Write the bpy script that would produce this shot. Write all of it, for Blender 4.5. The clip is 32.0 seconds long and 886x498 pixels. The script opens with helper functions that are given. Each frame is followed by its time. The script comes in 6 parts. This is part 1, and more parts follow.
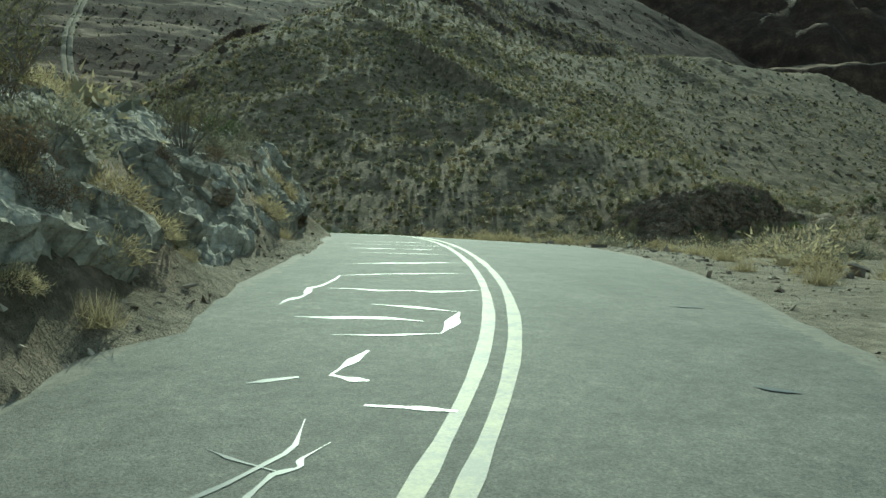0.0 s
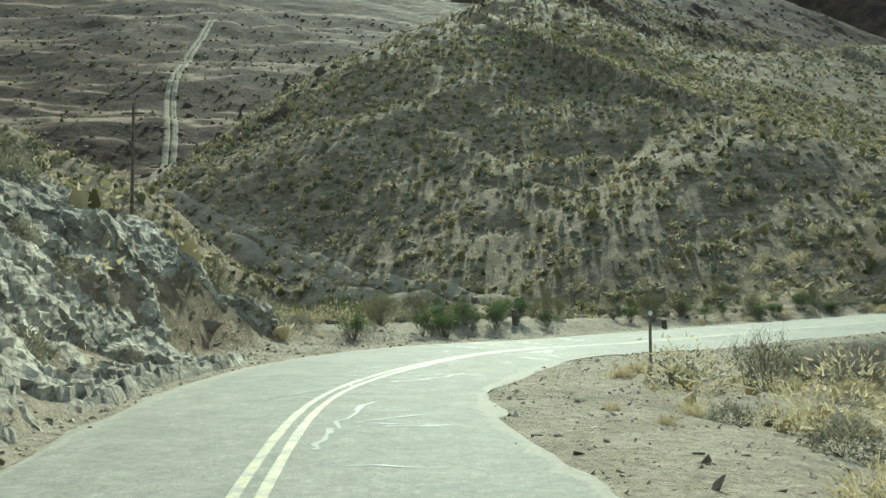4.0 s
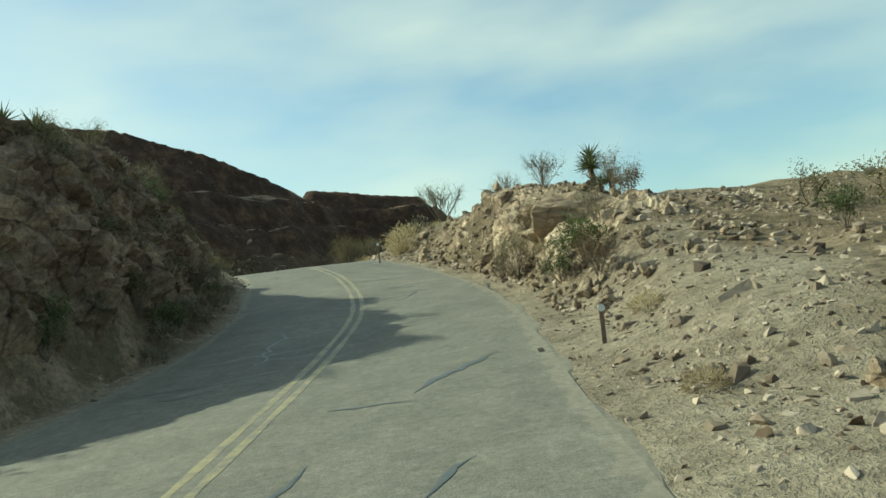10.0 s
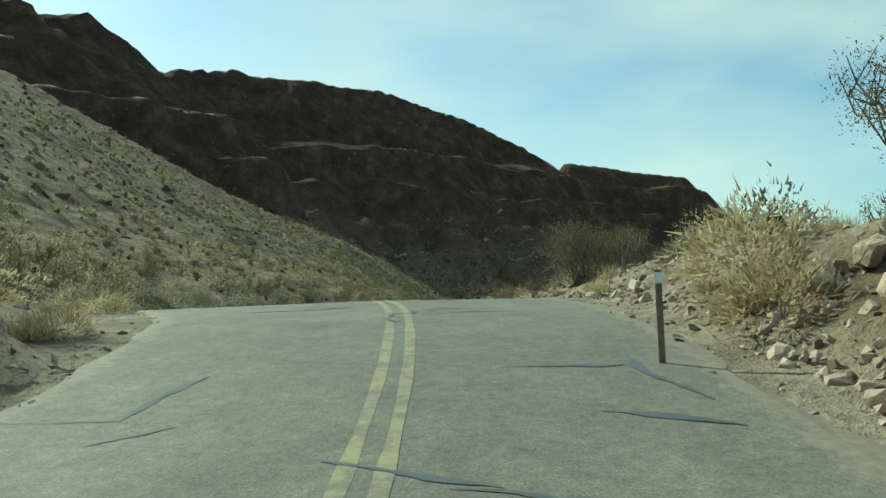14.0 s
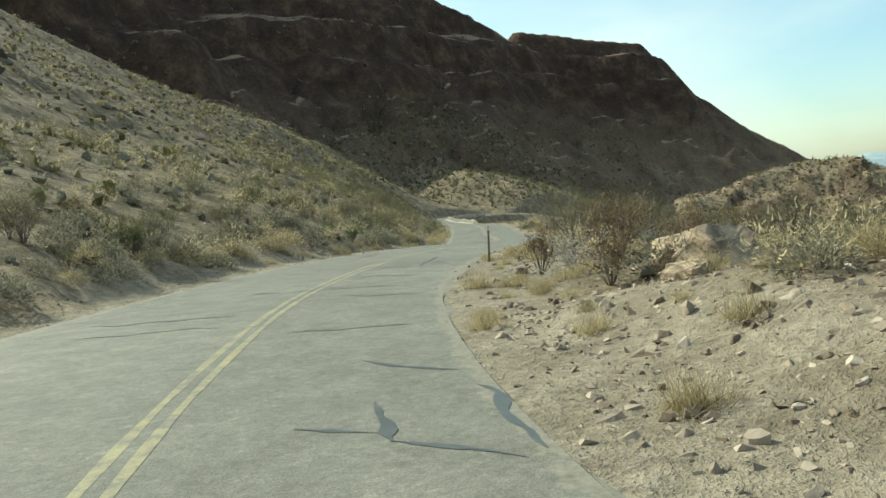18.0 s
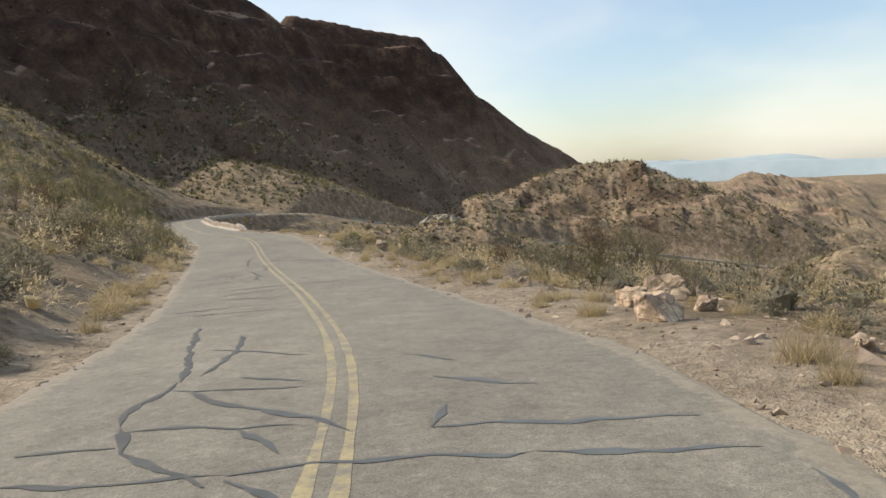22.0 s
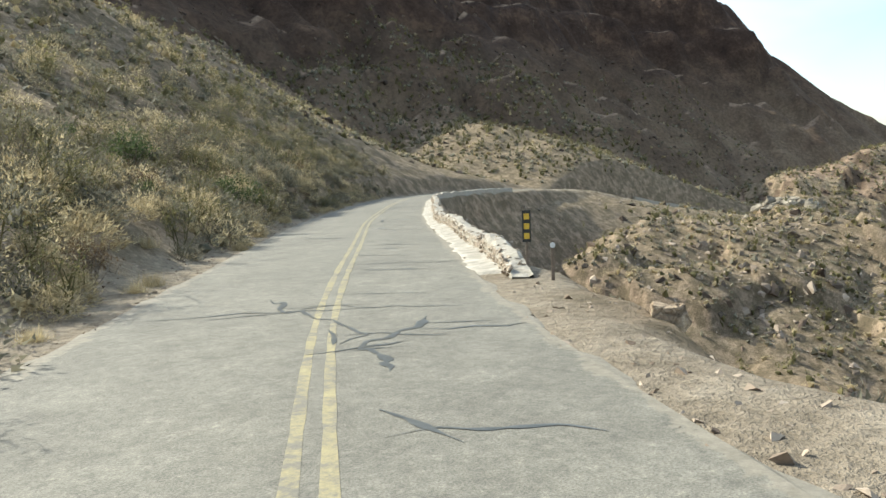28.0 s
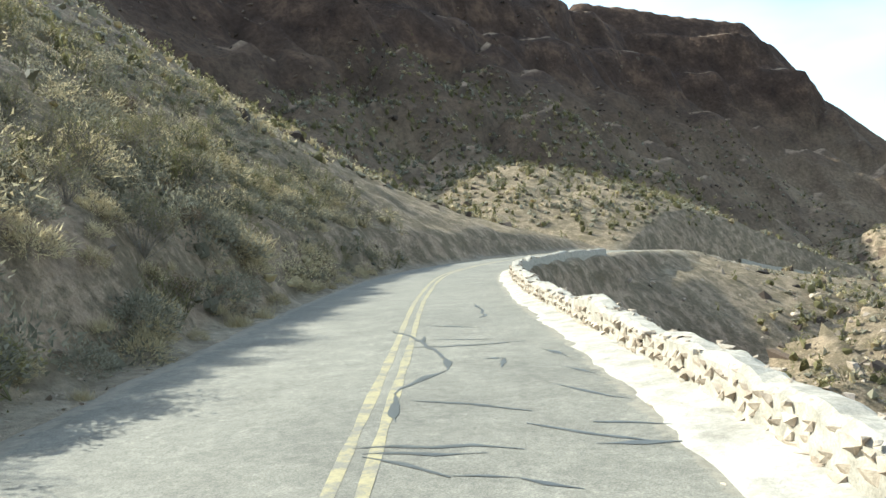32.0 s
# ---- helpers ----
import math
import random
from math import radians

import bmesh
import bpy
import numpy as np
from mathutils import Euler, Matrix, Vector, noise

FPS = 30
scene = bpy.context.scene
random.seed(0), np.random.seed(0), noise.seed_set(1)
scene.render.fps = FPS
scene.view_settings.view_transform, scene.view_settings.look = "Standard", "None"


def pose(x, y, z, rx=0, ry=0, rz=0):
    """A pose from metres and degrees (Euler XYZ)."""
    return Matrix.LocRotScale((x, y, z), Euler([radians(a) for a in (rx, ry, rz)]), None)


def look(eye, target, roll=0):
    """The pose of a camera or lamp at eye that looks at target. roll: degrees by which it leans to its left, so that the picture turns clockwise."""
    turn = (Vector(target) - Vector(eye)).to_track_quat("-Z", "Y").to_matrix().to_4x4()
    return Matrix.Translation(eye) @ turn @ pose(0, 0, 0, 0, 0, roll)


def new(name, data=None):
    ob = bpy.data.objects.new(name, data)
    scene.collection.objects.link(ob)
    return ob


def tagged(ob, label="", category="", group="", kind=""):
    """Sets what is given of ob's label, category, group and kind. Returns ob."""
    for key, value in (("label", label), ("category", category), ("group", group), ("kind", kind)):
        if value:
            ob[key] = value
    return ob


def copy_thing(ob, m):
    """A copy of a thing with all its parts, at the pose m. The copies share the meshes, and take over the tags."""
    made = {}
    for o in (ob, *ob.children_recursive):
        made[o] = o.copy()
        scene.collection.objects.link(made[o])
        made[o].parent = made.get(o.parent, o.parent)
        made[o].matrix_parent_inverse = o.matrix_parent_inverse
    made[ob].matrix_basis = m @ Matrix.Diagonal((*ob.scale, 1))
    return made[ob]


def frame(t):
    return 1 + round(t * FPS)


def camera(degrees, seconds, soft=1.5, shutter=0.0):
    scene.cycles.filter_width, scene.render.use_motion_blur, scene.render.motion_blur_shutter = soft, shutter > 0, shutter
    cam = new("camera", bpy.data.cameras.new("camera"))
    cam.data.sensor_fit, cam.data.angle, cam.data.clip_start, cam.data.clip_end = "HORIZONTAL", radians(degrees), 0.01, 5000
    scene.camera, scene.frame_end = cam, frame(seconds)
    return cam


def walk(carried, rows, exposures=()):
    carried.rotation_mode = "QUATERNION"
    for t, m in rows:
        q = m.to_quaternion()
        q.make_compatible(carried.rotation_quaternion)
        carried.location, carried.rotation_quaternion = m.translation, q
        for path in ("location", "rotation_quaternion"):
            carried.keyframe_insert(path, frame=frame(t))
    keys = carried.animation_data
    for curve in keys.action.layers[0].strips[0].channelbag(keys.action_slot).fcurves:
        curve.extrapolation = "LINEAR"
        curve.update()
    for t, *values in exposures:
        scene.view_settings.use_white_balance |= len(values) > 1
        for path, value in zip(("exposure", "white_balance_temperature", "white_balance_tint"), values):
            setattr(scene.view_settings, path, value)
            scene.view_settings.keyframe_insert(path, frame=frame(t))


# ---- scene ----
cam = camera(56.1, 32.0, soft=1.5, shutter=0.0)
PATH = [
    (0.0, 0.00, -0.00, 0.00, 0.48, -2.24, -6.41), (0.5, 1.33, 3.20, 0.57, 0.96, -1.97, -0.04),
    (1.0, 2.21, 6.70, 1.06, -0.37, -2.67, 5.16), (1.5, 2.71, 10.40, 1.45, -2.30, -5.45, 8.26),
    (2.0, 2.83, 14.19, 1.76, -2.75, -3.86, 8.90), (2.5, 2.60, 18.26, 2.02, -0.11, -2.29, 8.64),
    (3.0, 2.24, 22.20, 2.19, 2.71, -2.17, 4.61), (3.5, 1.52, 26.30, 2.29, 3.54, -0.83, 3.36),
    (4.0, 0.49, 29.93, 2.37, 2.77, 0.14, 2.65), (4.5, -0.58, 33.41, 2.40, 1.24, 1.05, 1.72),
    (5.0, -1.37, 37.05, 2.36, -0.25, 2.22, -0.22), (5.5, -1.62, 41.16, 2.29, -0.88, 3.97, -3.95),
    (6.0, -1.04, 46.07, 2.24, 0.17, 6.60, -10.24), (6.5, 0.12, 50.81, 2.18, -0.60, 9.65, -19.62),
    (7.0, 2.19, 55.29, 2.13, -1.28, 9.94, -29.58), (7.5, 4.77, 59.14, 1.95, -2.32, 13.12, -38.98),
    (8.0, 7.85, 62.36, 1.91, -3.70, 14.44, -50.43), (8.5, 11.37, 64.91, 1.97, -0.78, 11.50, -60.46),
    (9.0, 14.83, 66.92, 2.13, 1.47, 11.11, -68.77), (9.5, 18.37, 68.46, 2.31, 4.15, 9.04, -73.32),
    (10.0, 22.14, 69.72, 2.56, 4.94, 8.70, -74.94), (10.5, 25.65, 70.76, 2.83, 6.80, 6.64, -75.53),
    (11.0, 29.08, 71.70, 3.19, 7.20, 5.87, -75.38), (11.5, 32.45, 72.66, 3.58, 7.13, 4.04, -73.21),
    (12.0, 35.71, 73.65, 3.95, 5.61, 3.55, -69.10), (12.5, 38.69, 74.63, 4.35, 4.29, 2.02, -66.78),
    (13.0, 41.64, 75.75, 4.81, 4.29, 1.77, -64.06), (13.5, 44.52, 77.05, 5.33, 4.52, 2.67, -61.07),
    (14.0, 47.21, 78.43, 5.79, 4.78, 1.86, -58.07), (14.5, 49.77, 79.93, 6.20, 3.32, 1.91, -54.24),
    (15.0, 52.25, 81.23, 6.76, 1.80, 1.57, -53.64), (15.5, 54.82, 82.63, 7.26, 0.38, 1.08, -55.34),
    (16.0, 57.58, 84.32, 7.63, -0.82, 0.69, -58.39), (16.5, 60.63, 86.39, 7.87, -1.66, 0.65, -61.82),
    (17.0, 64.03, 89.02, 7.96, -1.98, 1.20, -64.70), (17.5, 67.84, 91.89, 7.90, -1.96, 4.61, -62.86),
    (18.0, 71.90, 94.94, 7.78, -3.60, 4.30, -61.79), (18.5, 75.95, 97.85, 7.64, -6.33, 5.53, -61.52),
    (19.0, 79.88, 100.57, 7.59, -7.11, 5.13, -62.00), (19.5, 83.88, 103.13, 7.56, -8.47, 4.80, -66.74),
    (20.0, 88.36, 105.53, 7.50, -10.24, 5.51, -68.66), (20.5, 93.24, 107.73, 7.45, -10.07, 5.38, -70.74),
    (21.0, 98.09, 109.47, 7.42, -6.41, 6.00, -72.45), (21.5, 102.88, 110.94, 7.34, -4.48, 4.27, -76.60),
    (22.0, 107.42, 112.25, 7.13, -4.66, 3.06, -77.49), (22.5, 112.09, 113.60, 6.89, -6.44, 1.37, -77.30),
    (23.0, 116.71, 115.17, 6.69, -6.70, 2.32, -74.96), (23.5, 121.50, 117.12, 6.41, -6.49, 2.89, -72.40),
    (24.0, 126.17, 119.21, 6.18, -6.57, 3.76, -70.26), (24.5, 130.72, 121.36, 6.03, -6.55, 5.43, -67.98),
    (25.0, 134.97, 123.54, 5.96, -4.11, 5.79, -66.39), (25.5, 139.01, 125.69, 5.89, -2.26, 5.88, -65.37),
    (26.0, 142.88, 127.85, 5.84, -1.33, 5.72, -64.74), (26.5, 146.70, 130.06, 5.98, -2.55, 4.55, -63.76),
    (27.0, 150.58, 132.49, 6.07, -3.88, 3.49, -62.71), (27.5, 154.63, 135.15, 6.04, -5.00, 2.65, -61.65),
    (28.0, 158.94, 138.05, 5.94, -5.61, 2.14, -60.63), (28.5, 163.61, 141.21, 5.79, -5.41, 2.07, -59.73),
    (29.0, 168.73, 144.66, 5.63, -4.09, 2.56, -59.00), (29.5, 174.18, 148.23, 5.53, -1.12, 2.00, -58.00),
    (30.0, 179.64, 151.83, 5.45, -0.30, 2.83, -57.78), (30.5, 185.07, 155.45, 5.37, -1.07, 4.46, -57.79),
    (31.0, 190.63, 159.07, 5.26, -0.84, 3.09, -59.36), (31.5, 195.93, 162.31, 5.12, -0.72, 2.77, -59.92),
    (32.0, 201.15, 165.49, 5.07, -1.55, 2.43, -59.91)]
walk(cam, [(t, pose(x, y, z, 90 + pitch, roll, yaw)) for t, x, y, z, pitch, roll, yaw in PATH],
     exposures=[(0.0, 0.0, 5750, -30), (2.0, 0.25, 5750, -25), (3.0, 0.75, 6000, -22), (6.0, 0.85, 6000, -19), (8.0, 0.95, 6150, -20), (9.0, 0.5, 6750, -19), (13.0, 0.3, 6150, -29),
                (17.0, 0.68, 6400, -14), (20.0, 0.62, 6450, -10), (22.0, 0.58, 6850, 11), (24.0, 0.75, 6500, 0), (26.0, 1.15, 6450, 4), (29.0, 1.15, 6300, 1), (31.0, 1.5, 6150, 0), (32.0, 1.5, 6050, -2)])

# ---- world and sun ----
SUN_ELEV, SUN_YAW = 36.5, -3.0
world = bpy.data.worlds.new("desert_sky")
scene.world = world
world.use_nodes = True
wt = world.node_tree
for nd in list(wt.nodes):
    wt.nodes.remove(nd)
w_out = wt.nodes.new("ShaderNodeOutputWorld")
w_bg = wt.nodes.new("ShaderNodeBackground")
w_sky = wt.nodes.new("ShaderNodeTexSky")
w_sky.sky_type, w_sky.sun_disc = "NISHITA", False
w_sky.sun_elevation, w_sky.sun_rotation = radians(SUN_ELEV), radians(-SUN_YAW)
w_sky.air_density, w_sky.dust_density, w_sky.ozone_density = 1.0, 1.2, 1.5
w_bg.inputs["Strength"].default_value = 0.125
# thin cirrus, stretched along the sky
w_tc = wt.nodes.new("ShaderNodeTexCoord")
w_map = wt.nodes.new("ShaderNodeMapping")
w_map.inputs["Scale"].default_value = (1.6, 3.2, 9.0)
w_map.inputs["Rotation"].default_value = (0.12, -0.1, 0.5)
w_no = wt.nodes.new("ShaderNodeTexNoise")
w_no.inputs["Scale"].default_value, w_no.inputs["Detail"].default_value = 1.0, 4.0
w_no.inputs["Roughness"].default_value = 0.45
w_ramp = wt.nodes.new("ShaderNodeValToRGB")
w_ramp.color_ramp.elements[0].position, w_ramp.color_ramp.elements[1].position = 0.34, 0.80
w_ramp.color_ramp.elements[1].color = (0.68, 0.68, 0.68, 1)
w_mix = wt.nodes.new("ShaderNodeMixRGB")
w_mix.inputs[2].default_value = (5.9, 5.9, 5.5, 1)
wt.links.new(w_tc.outputs["Generated"], w_map.inputs["Vector"])
wt.links.new(w_map.outputs["Vector"], w_no.inputs["Vector"])
wt.links.new(w_no.outputs["Fac"], w_ramp.inputs["Fac"])
wt.links.new(w_ramp.outputs["Color"], w_mix.inputs[0])
wt.links.new(w_sky.outputs["Color"], w_mix.inputs[1])
wt.links.new(w_mix.outputs["Color"], w_bg.inputs["Color"])
wt.links.new(w_bg.outputs["Background"], w_out.inputs["Surface"])

sun_data = bpy.data.lights.new("sun", "SUN")
sun_data.energy, sun_data.angle, sun_data.color = 4.2, radians(0.53), (1.0, 0.93, 0.82)
sun = new("sun", sun_data)
sun.matrix_world = look((0, 0, 300), (
    math.sin(radians(SUN_YAW)) * 100, -math.cos(radians(SUN_YAW)) * 100, 300 - 100 * math.tan(radians(SUN_ELEV))))


# ---- materials ----
def material(name, rough=0.9, spec=0.3):
    m = bpy.data.materials.new(name)
    m.use_nodes = True
    b = m.node_tree.nodes["Principled BSDF"]
    b.inputs["Roughness"].default_value = rough
    b.inputs["Specular IOR Level"].default_value = spec
    return m, m.node_tree, b


def node(nt, kind, **values):
    n = nt.nodes.new(kind)
    for key, value in values.items():
        n.inputs[key.replace("_", " ")].default_value = value
    return n


def noise_node(nt, scale, detail=4.0, rough=0.6, coords="Object", stretch=None):
    tc = nt.nodes.new("ShaderNodeTexCoord")
    n = node(nt, "ShaderNodeTexNoise", Scale=scale, Detail=detail, Roughness=rough)
    if stretch:
        mp = node(nt, "ShaderNodeMapping", Scale=stretch)
        nt.links.new(tc.outputs[coords], mp.inputs["Vector"])
        nt.links.new(mp.outputs["Vector"], n.inputs["Vector"])
    else:
        nt.links.new(tc.outputs[coords], n.inputs["Vector"])
    return n.outputs["Fac"]


def ramp(nt, fac, stops):
    r = nt.nodes.new("ShaderNodeValToRGB")
    while len(r.color_ramp.elements) < len(stops):
        r.color_ramp.elements.new(0.5)
    for e, (p, c) in zip(r.color_ramp.elements, stops):
        e.position, e.color = p, (*c, 1) if len(c) == 3 else c
    nt.links.new(fac, r.inputs["Fac"])
    return r.outputs["Color"]


def mix(nt, fac, a, b, mode="MIX"):
    m = nt.nodes.new("ShaderNodeMixRGB")
    m.blend_type = mode
    for sock, v in zip(m.inputs, (fac, a, b)):
        if isinstance(v, (int, float)):
            sock.default_value = v
        elif isinstance(v, tuple):
            sock.default_value = (*v, 1)
        else:
            nt.links.new(v, sock)
    return m.outputs["Color"]


def bump(nt, bsdf, fac, strength, distance):
    b = node(nt, "ShaderNodeBump", Strength=strength, Distance=distance)
    nt.links.new(fac, b.inputs["Height"])
    if bsdf.inputs["Normal"].links:
        nt.links.new(bsdf.inputs["Normal"].links[0].from_socket, b.inputs["Normal"])
    nt.links.new(b.outputs["Normal"], bsdf.inputs["Normal"])


def mottled(name, dark, light, scale, rough=0.9, spec=0.2, grain=None, relief=(0.5, 0.02), vary=0.0):
    """Two tones at two scales, with relief; vary shifts the brightness from object to object."""
    m, nt, b = material(name, rough, spec)
    big = noise_node(nt, scale, 5.0)
    fine = noise_node(nt, grain or scale * 9, 3.0, 0.7)
    col = ramp(nt, big, [(0.3, dark), (0.7, light)])
    col = mix(nt, 0.5, col, ramp(nt, fine, [(0.3, (0.35,) * 3), (0.7, (0.65,) * 3)]), "OVERLAY")
    if vary:
        info = nt.nodes.new("ShaderNodeObjectInfo")
        hsv = nt.nodes.new("ShaderNodeHueSaturation")
        mp = node(nt, "ShaderNodeMapRange", To_Min=1 - vary, To_Max=1 + vary)
        nt.links.new(info.outputs["Random"], mp.inputs["Value"])
        nt.links.new(mp.outputs["Result"], hsv.inputs["Value"])
        nt.links.new(col, hsv.inputs["Color"])
        col = hsv.outputs["Color"]
    nt.links.new(col, b.inputs["Base Color"])
    bump(nt, b, fine, *relief)
    return m


def make_ground():
    """Tan hillside soil with patches of litter, rocky where it is steep; paler gravel on the verges."""
    m, nt, b = material("desert_ground", 0.95, 0.15)
    soil, patch, share = (0.25, 0.20, 0.142), (0.125, 0.103, 0.068), 0.55
    geo = nt.nodes.new("ShaderNodeNewGeometry")
    sep = nt.nodes.new("ShaderNodeSeparateXYZ")
    nt.links.new(geo.outputs["Normal"], sep.inputs["Vector"])
    big, mid, fine = noise_node(nt, 0.05, 5), noise_node(nt, 0.8, 6, 0.7), noise_node(nt, 5.0, 5, 0.75)
    grit = noise_node(nt, 24.0, 3, 0.7)
    dirt = ramp(nt, mid, [(0.28, tuple(0.62 * c for c in soil)), (0.5, soil), (0.75, tuple(1.35 * c for c in soil))])
    rock = ramp(nt, mid, [(0.3, (0.16, 0.122, 0.09)), (0.55, (0.29, 0.225, 0.165)), (0.8, (0.42, 0.335, 0.25))])
    steep = nt.nodes.new("ShaderNodeMapRange")
    for key, v in (("From Min", 0.93), ("From Max", 0.72), ("To Min", 0.0), ("To Max", 1.0)):
        steep.inputs[key].default_value = v
    nt.links.new(sep.outputs["Z"], steep.inputs["Value"])
    col = mix(nt, steep.outputs["Result"], dirt, rock)
    litter = noise_node(nt, 0.55, 7, 0.78)
    col = mix(nt, ramp(nt, litter, [(0.62 - share * 0.3, (0, 0, 0)), (0.70 - share * 0.3, (0.85,) * 3)]), col, patch)
    verge = nt.nodes.new("ShaderNodeAttribute")
    verge.attribute_name = "verge"
    gravel = ramp(nt, mid, [(0.28, (0.185, 0.158, 0.120)), (0.5, (0.275, 0.238, 0.186)), (0.75, (0.36, 0.32, 0.26))])
    level = nt.nodes.new("ShaderNodeMath")
    level.operation = "MULTIPLY"
    gentle = nt.nodes.new("ShaderNodeMapRange")
    for key, v in (("From Min", 0.80), ("From Max", 0.95)):
        gentle.inputs[key].default_value = v
    nt.links.new(sep.outputs["Z"], gentle.inputs["Value"])
    nt.links.new(verge.outputs["Fac"], level.inputs[0])
    nt.links.new(gentle.outputs["Result"], level.inputs[1])
    col = mix(nt, level.outputs[0], col, gravel)
    tone = ramp(nt, big, [(0.3, (0.40, 0.37, 0.34)), (0.7, (0.60, 0.57, 0.52))])
    col = mix(nt, 0.6, col, tone, "OVERLAY")
    col = mix(nt, 0.75, col, ramp(nt, fine, [(0.3, (0.26,) * 3), (0.7, (0.74,) * 3)]), "OVERLAY")
    nt.links.new(col, b.inputs["Base Color"])
    bump(nt, b, mid, 0.6, 0.3)
    bump(nt, b, fine, 0.9, 0.14)
    bump(nt, b, grit, 0.9, 0.03)
    return m


def make_asphalt():
    m, nt, b = material("asphalt", 0.8, 0.35)
    big, mid = noise_node(nt, 0.25, 5), noise_node(nt, 1.6, 6, 0.7)
    worn = noise_node(nt, 9.0, 4, 0.75)
    grit = noise_node(nt, 55.0, 3, 0.8)
    col = ramp(nt, mid, [(0.25, (0.120, 0.112, 0.094)), (0.75, (0.205, 0.193, 0.163))])
    col = mix(nt, 0.5, col, ramp(nt, big, [(0.3, (0.36,) * 3), (0.7, (0.62, 0.615, 0.60))]), "OVERLAY")
    col = mix(nt, 0.75, col, ramp(nt, worn, [(0.32, (0.36,) * 3), (0.62, (0.60, 0.60, 0.59)), (0.70, (0.78, 0.77, 0.74))]), "OVERLAY")
    col = mix(nt, 0.8, col, ramp(nt, grit, [(0.35, (0.27,) * 3), (0.65, (0.73,) * 3)]), "OVERLAY")
    nt.links.new(col, b.inputs["Base Color"])
    edge = nt.nodes.new("ShaderNodeAttribute")
    edge.attribute_name = "edge"
    reach = nt.nodes.new("ShaderNodeMath")
    reach.operation = "MULTIPLY_ADD"
    reach.inputs[1].default_value = 0.8
    nt.links.new(edge.outputs["Fac"], reach.inputs[0])
    nt.links.new(noise_node(nt, 2.4, 6, 0.75), reach.inputs[2])
    dust = ramp(nt, reach.outputs[0], [(0.95, (0, 0, 0)), (1.75, (0.8,) * 3)])
    col = mix(nt, dust, col, ramp(nt, worn, [(0.3, (0.17, 0.15, 0.115)), (0.7, (0.28, 0.25, 0.20))]))
    nt.links.new(col, b.inputs["Base Color"])
    bump(nt, b, worn, 0.35, 0.012)
    bump(nt, b, grit, 0.7, 0.007)
    return m


def make_paint():
    m, nt, b = material("worn_yellow_paint", 0.6, 0.5)
    wear, grit = noise_node(nt, 3.2, 7, 0.8), noise_node(nt, 30, 3, 0.8)
    col = ramp(nt, wear, [(0.42, (0.165, 0.15, 0.12)), (0.53, (0.28, 0.24, 0.135)), (0.80, (0.41, 0.34, 0.17))])
    col = mix(nt, 0.5, col, ramp(nt, grit, [(0.35, (0.35,) * 3), (0.65, (0.62,) * 3)]), "OVERLAY")
    nt.links.new(col, b.inputs["Base Color"])
    bump(nt, b, grit, 0.4, 0.004)
    return m


def make_volcanic():
    """Dark volcanic scree; level benches have a paler scree colour that paints sunlight on them."""
    m, nt, b = material("volcanic_slope", 0.95, 0.1)
    big, mid, fine = noise_node(nt, 0.02, 5), noise_node(nt, 0.10, 6, 0.65), noise_node(nt, 0.7, 5, 0.7)
    col = ramp(nt, mid, [(0.30, (0.030, 0.021, 0.017)), (0.52, (0.060, 0.040, 0.030)), (0.72, (0.125, 0.083, 0.058))])
    col = mix(nt, 0.6, col, ramp(nt, big, [(0.3, (0.38, 0.36, 0.36)), (0.7, (0.62, 0.58, 0.55))]), "OVERLAY")
    col = mix(nt, 0.7, col, ramp(nt, fine, [(0.3, (0.28,) * 3), (0.7, (0.72,) * 3)]), "OVERLAY")
    nt.links.new(col, b.inputs["Base Color"])
    geo = nt.nodes.new("ShaderNodeNewGeometry")
    sep = nt.nodes.new("ShaderNodeSeparateXYZ")
    nt.links.new(geo.outputs["Normal"], sep.inputs["Vector"])
    flat = nt.nodes.new("ShaderNodeMapRange")
    for key, v in (("From Min", 0.905), ("From Max", 0.95), ("To Min", 0.0), ("To Max", 0.9)):
        flat.inputs[key].default_value = v
    nt.links.new(sep.outputs["Z"], flat.inputs["Value"])
    # paler scree by upward normal: the sunlit look of benches, put into the colour
    scree = ramp(nt, fine, [(0.3, (0.15, 0.105, 0.075)), (0.7, (0.38, 0.28, 0.195))])
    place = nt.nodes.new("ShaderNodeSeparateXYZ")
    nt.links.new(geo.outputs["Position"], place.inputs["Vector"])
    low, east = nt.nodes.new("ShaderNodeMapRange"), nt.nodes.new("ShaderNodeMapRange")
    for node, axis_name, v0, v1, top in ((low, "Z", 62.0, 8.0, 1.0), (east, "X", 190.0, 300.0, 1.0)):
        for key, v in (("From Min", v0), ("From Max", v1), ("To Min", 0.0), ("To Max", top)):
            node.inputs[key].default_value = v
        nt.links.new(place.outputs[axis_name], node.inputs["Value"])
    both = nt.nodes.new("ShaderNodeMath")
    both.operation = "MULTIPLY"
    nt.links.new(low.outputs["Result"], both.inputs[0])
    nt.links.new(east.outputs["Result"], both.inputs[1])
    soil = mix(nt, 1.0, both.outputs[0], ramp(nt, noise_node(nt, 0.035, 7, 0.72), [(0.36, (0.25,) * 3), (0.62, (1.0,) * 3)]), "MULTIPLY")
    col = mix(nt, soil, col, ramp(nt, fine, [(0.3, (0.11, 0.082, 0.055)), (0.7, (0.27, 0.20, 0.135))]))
    col = mix(nt, flat.outputs["Result"], col, scree)
    nt.links.new(col, b.inputs["Base Color"])
    bump(nt, b, mid, 0.6, 2.0)
    bump(nt, b, fine, 0.8, 0.6)
    return m


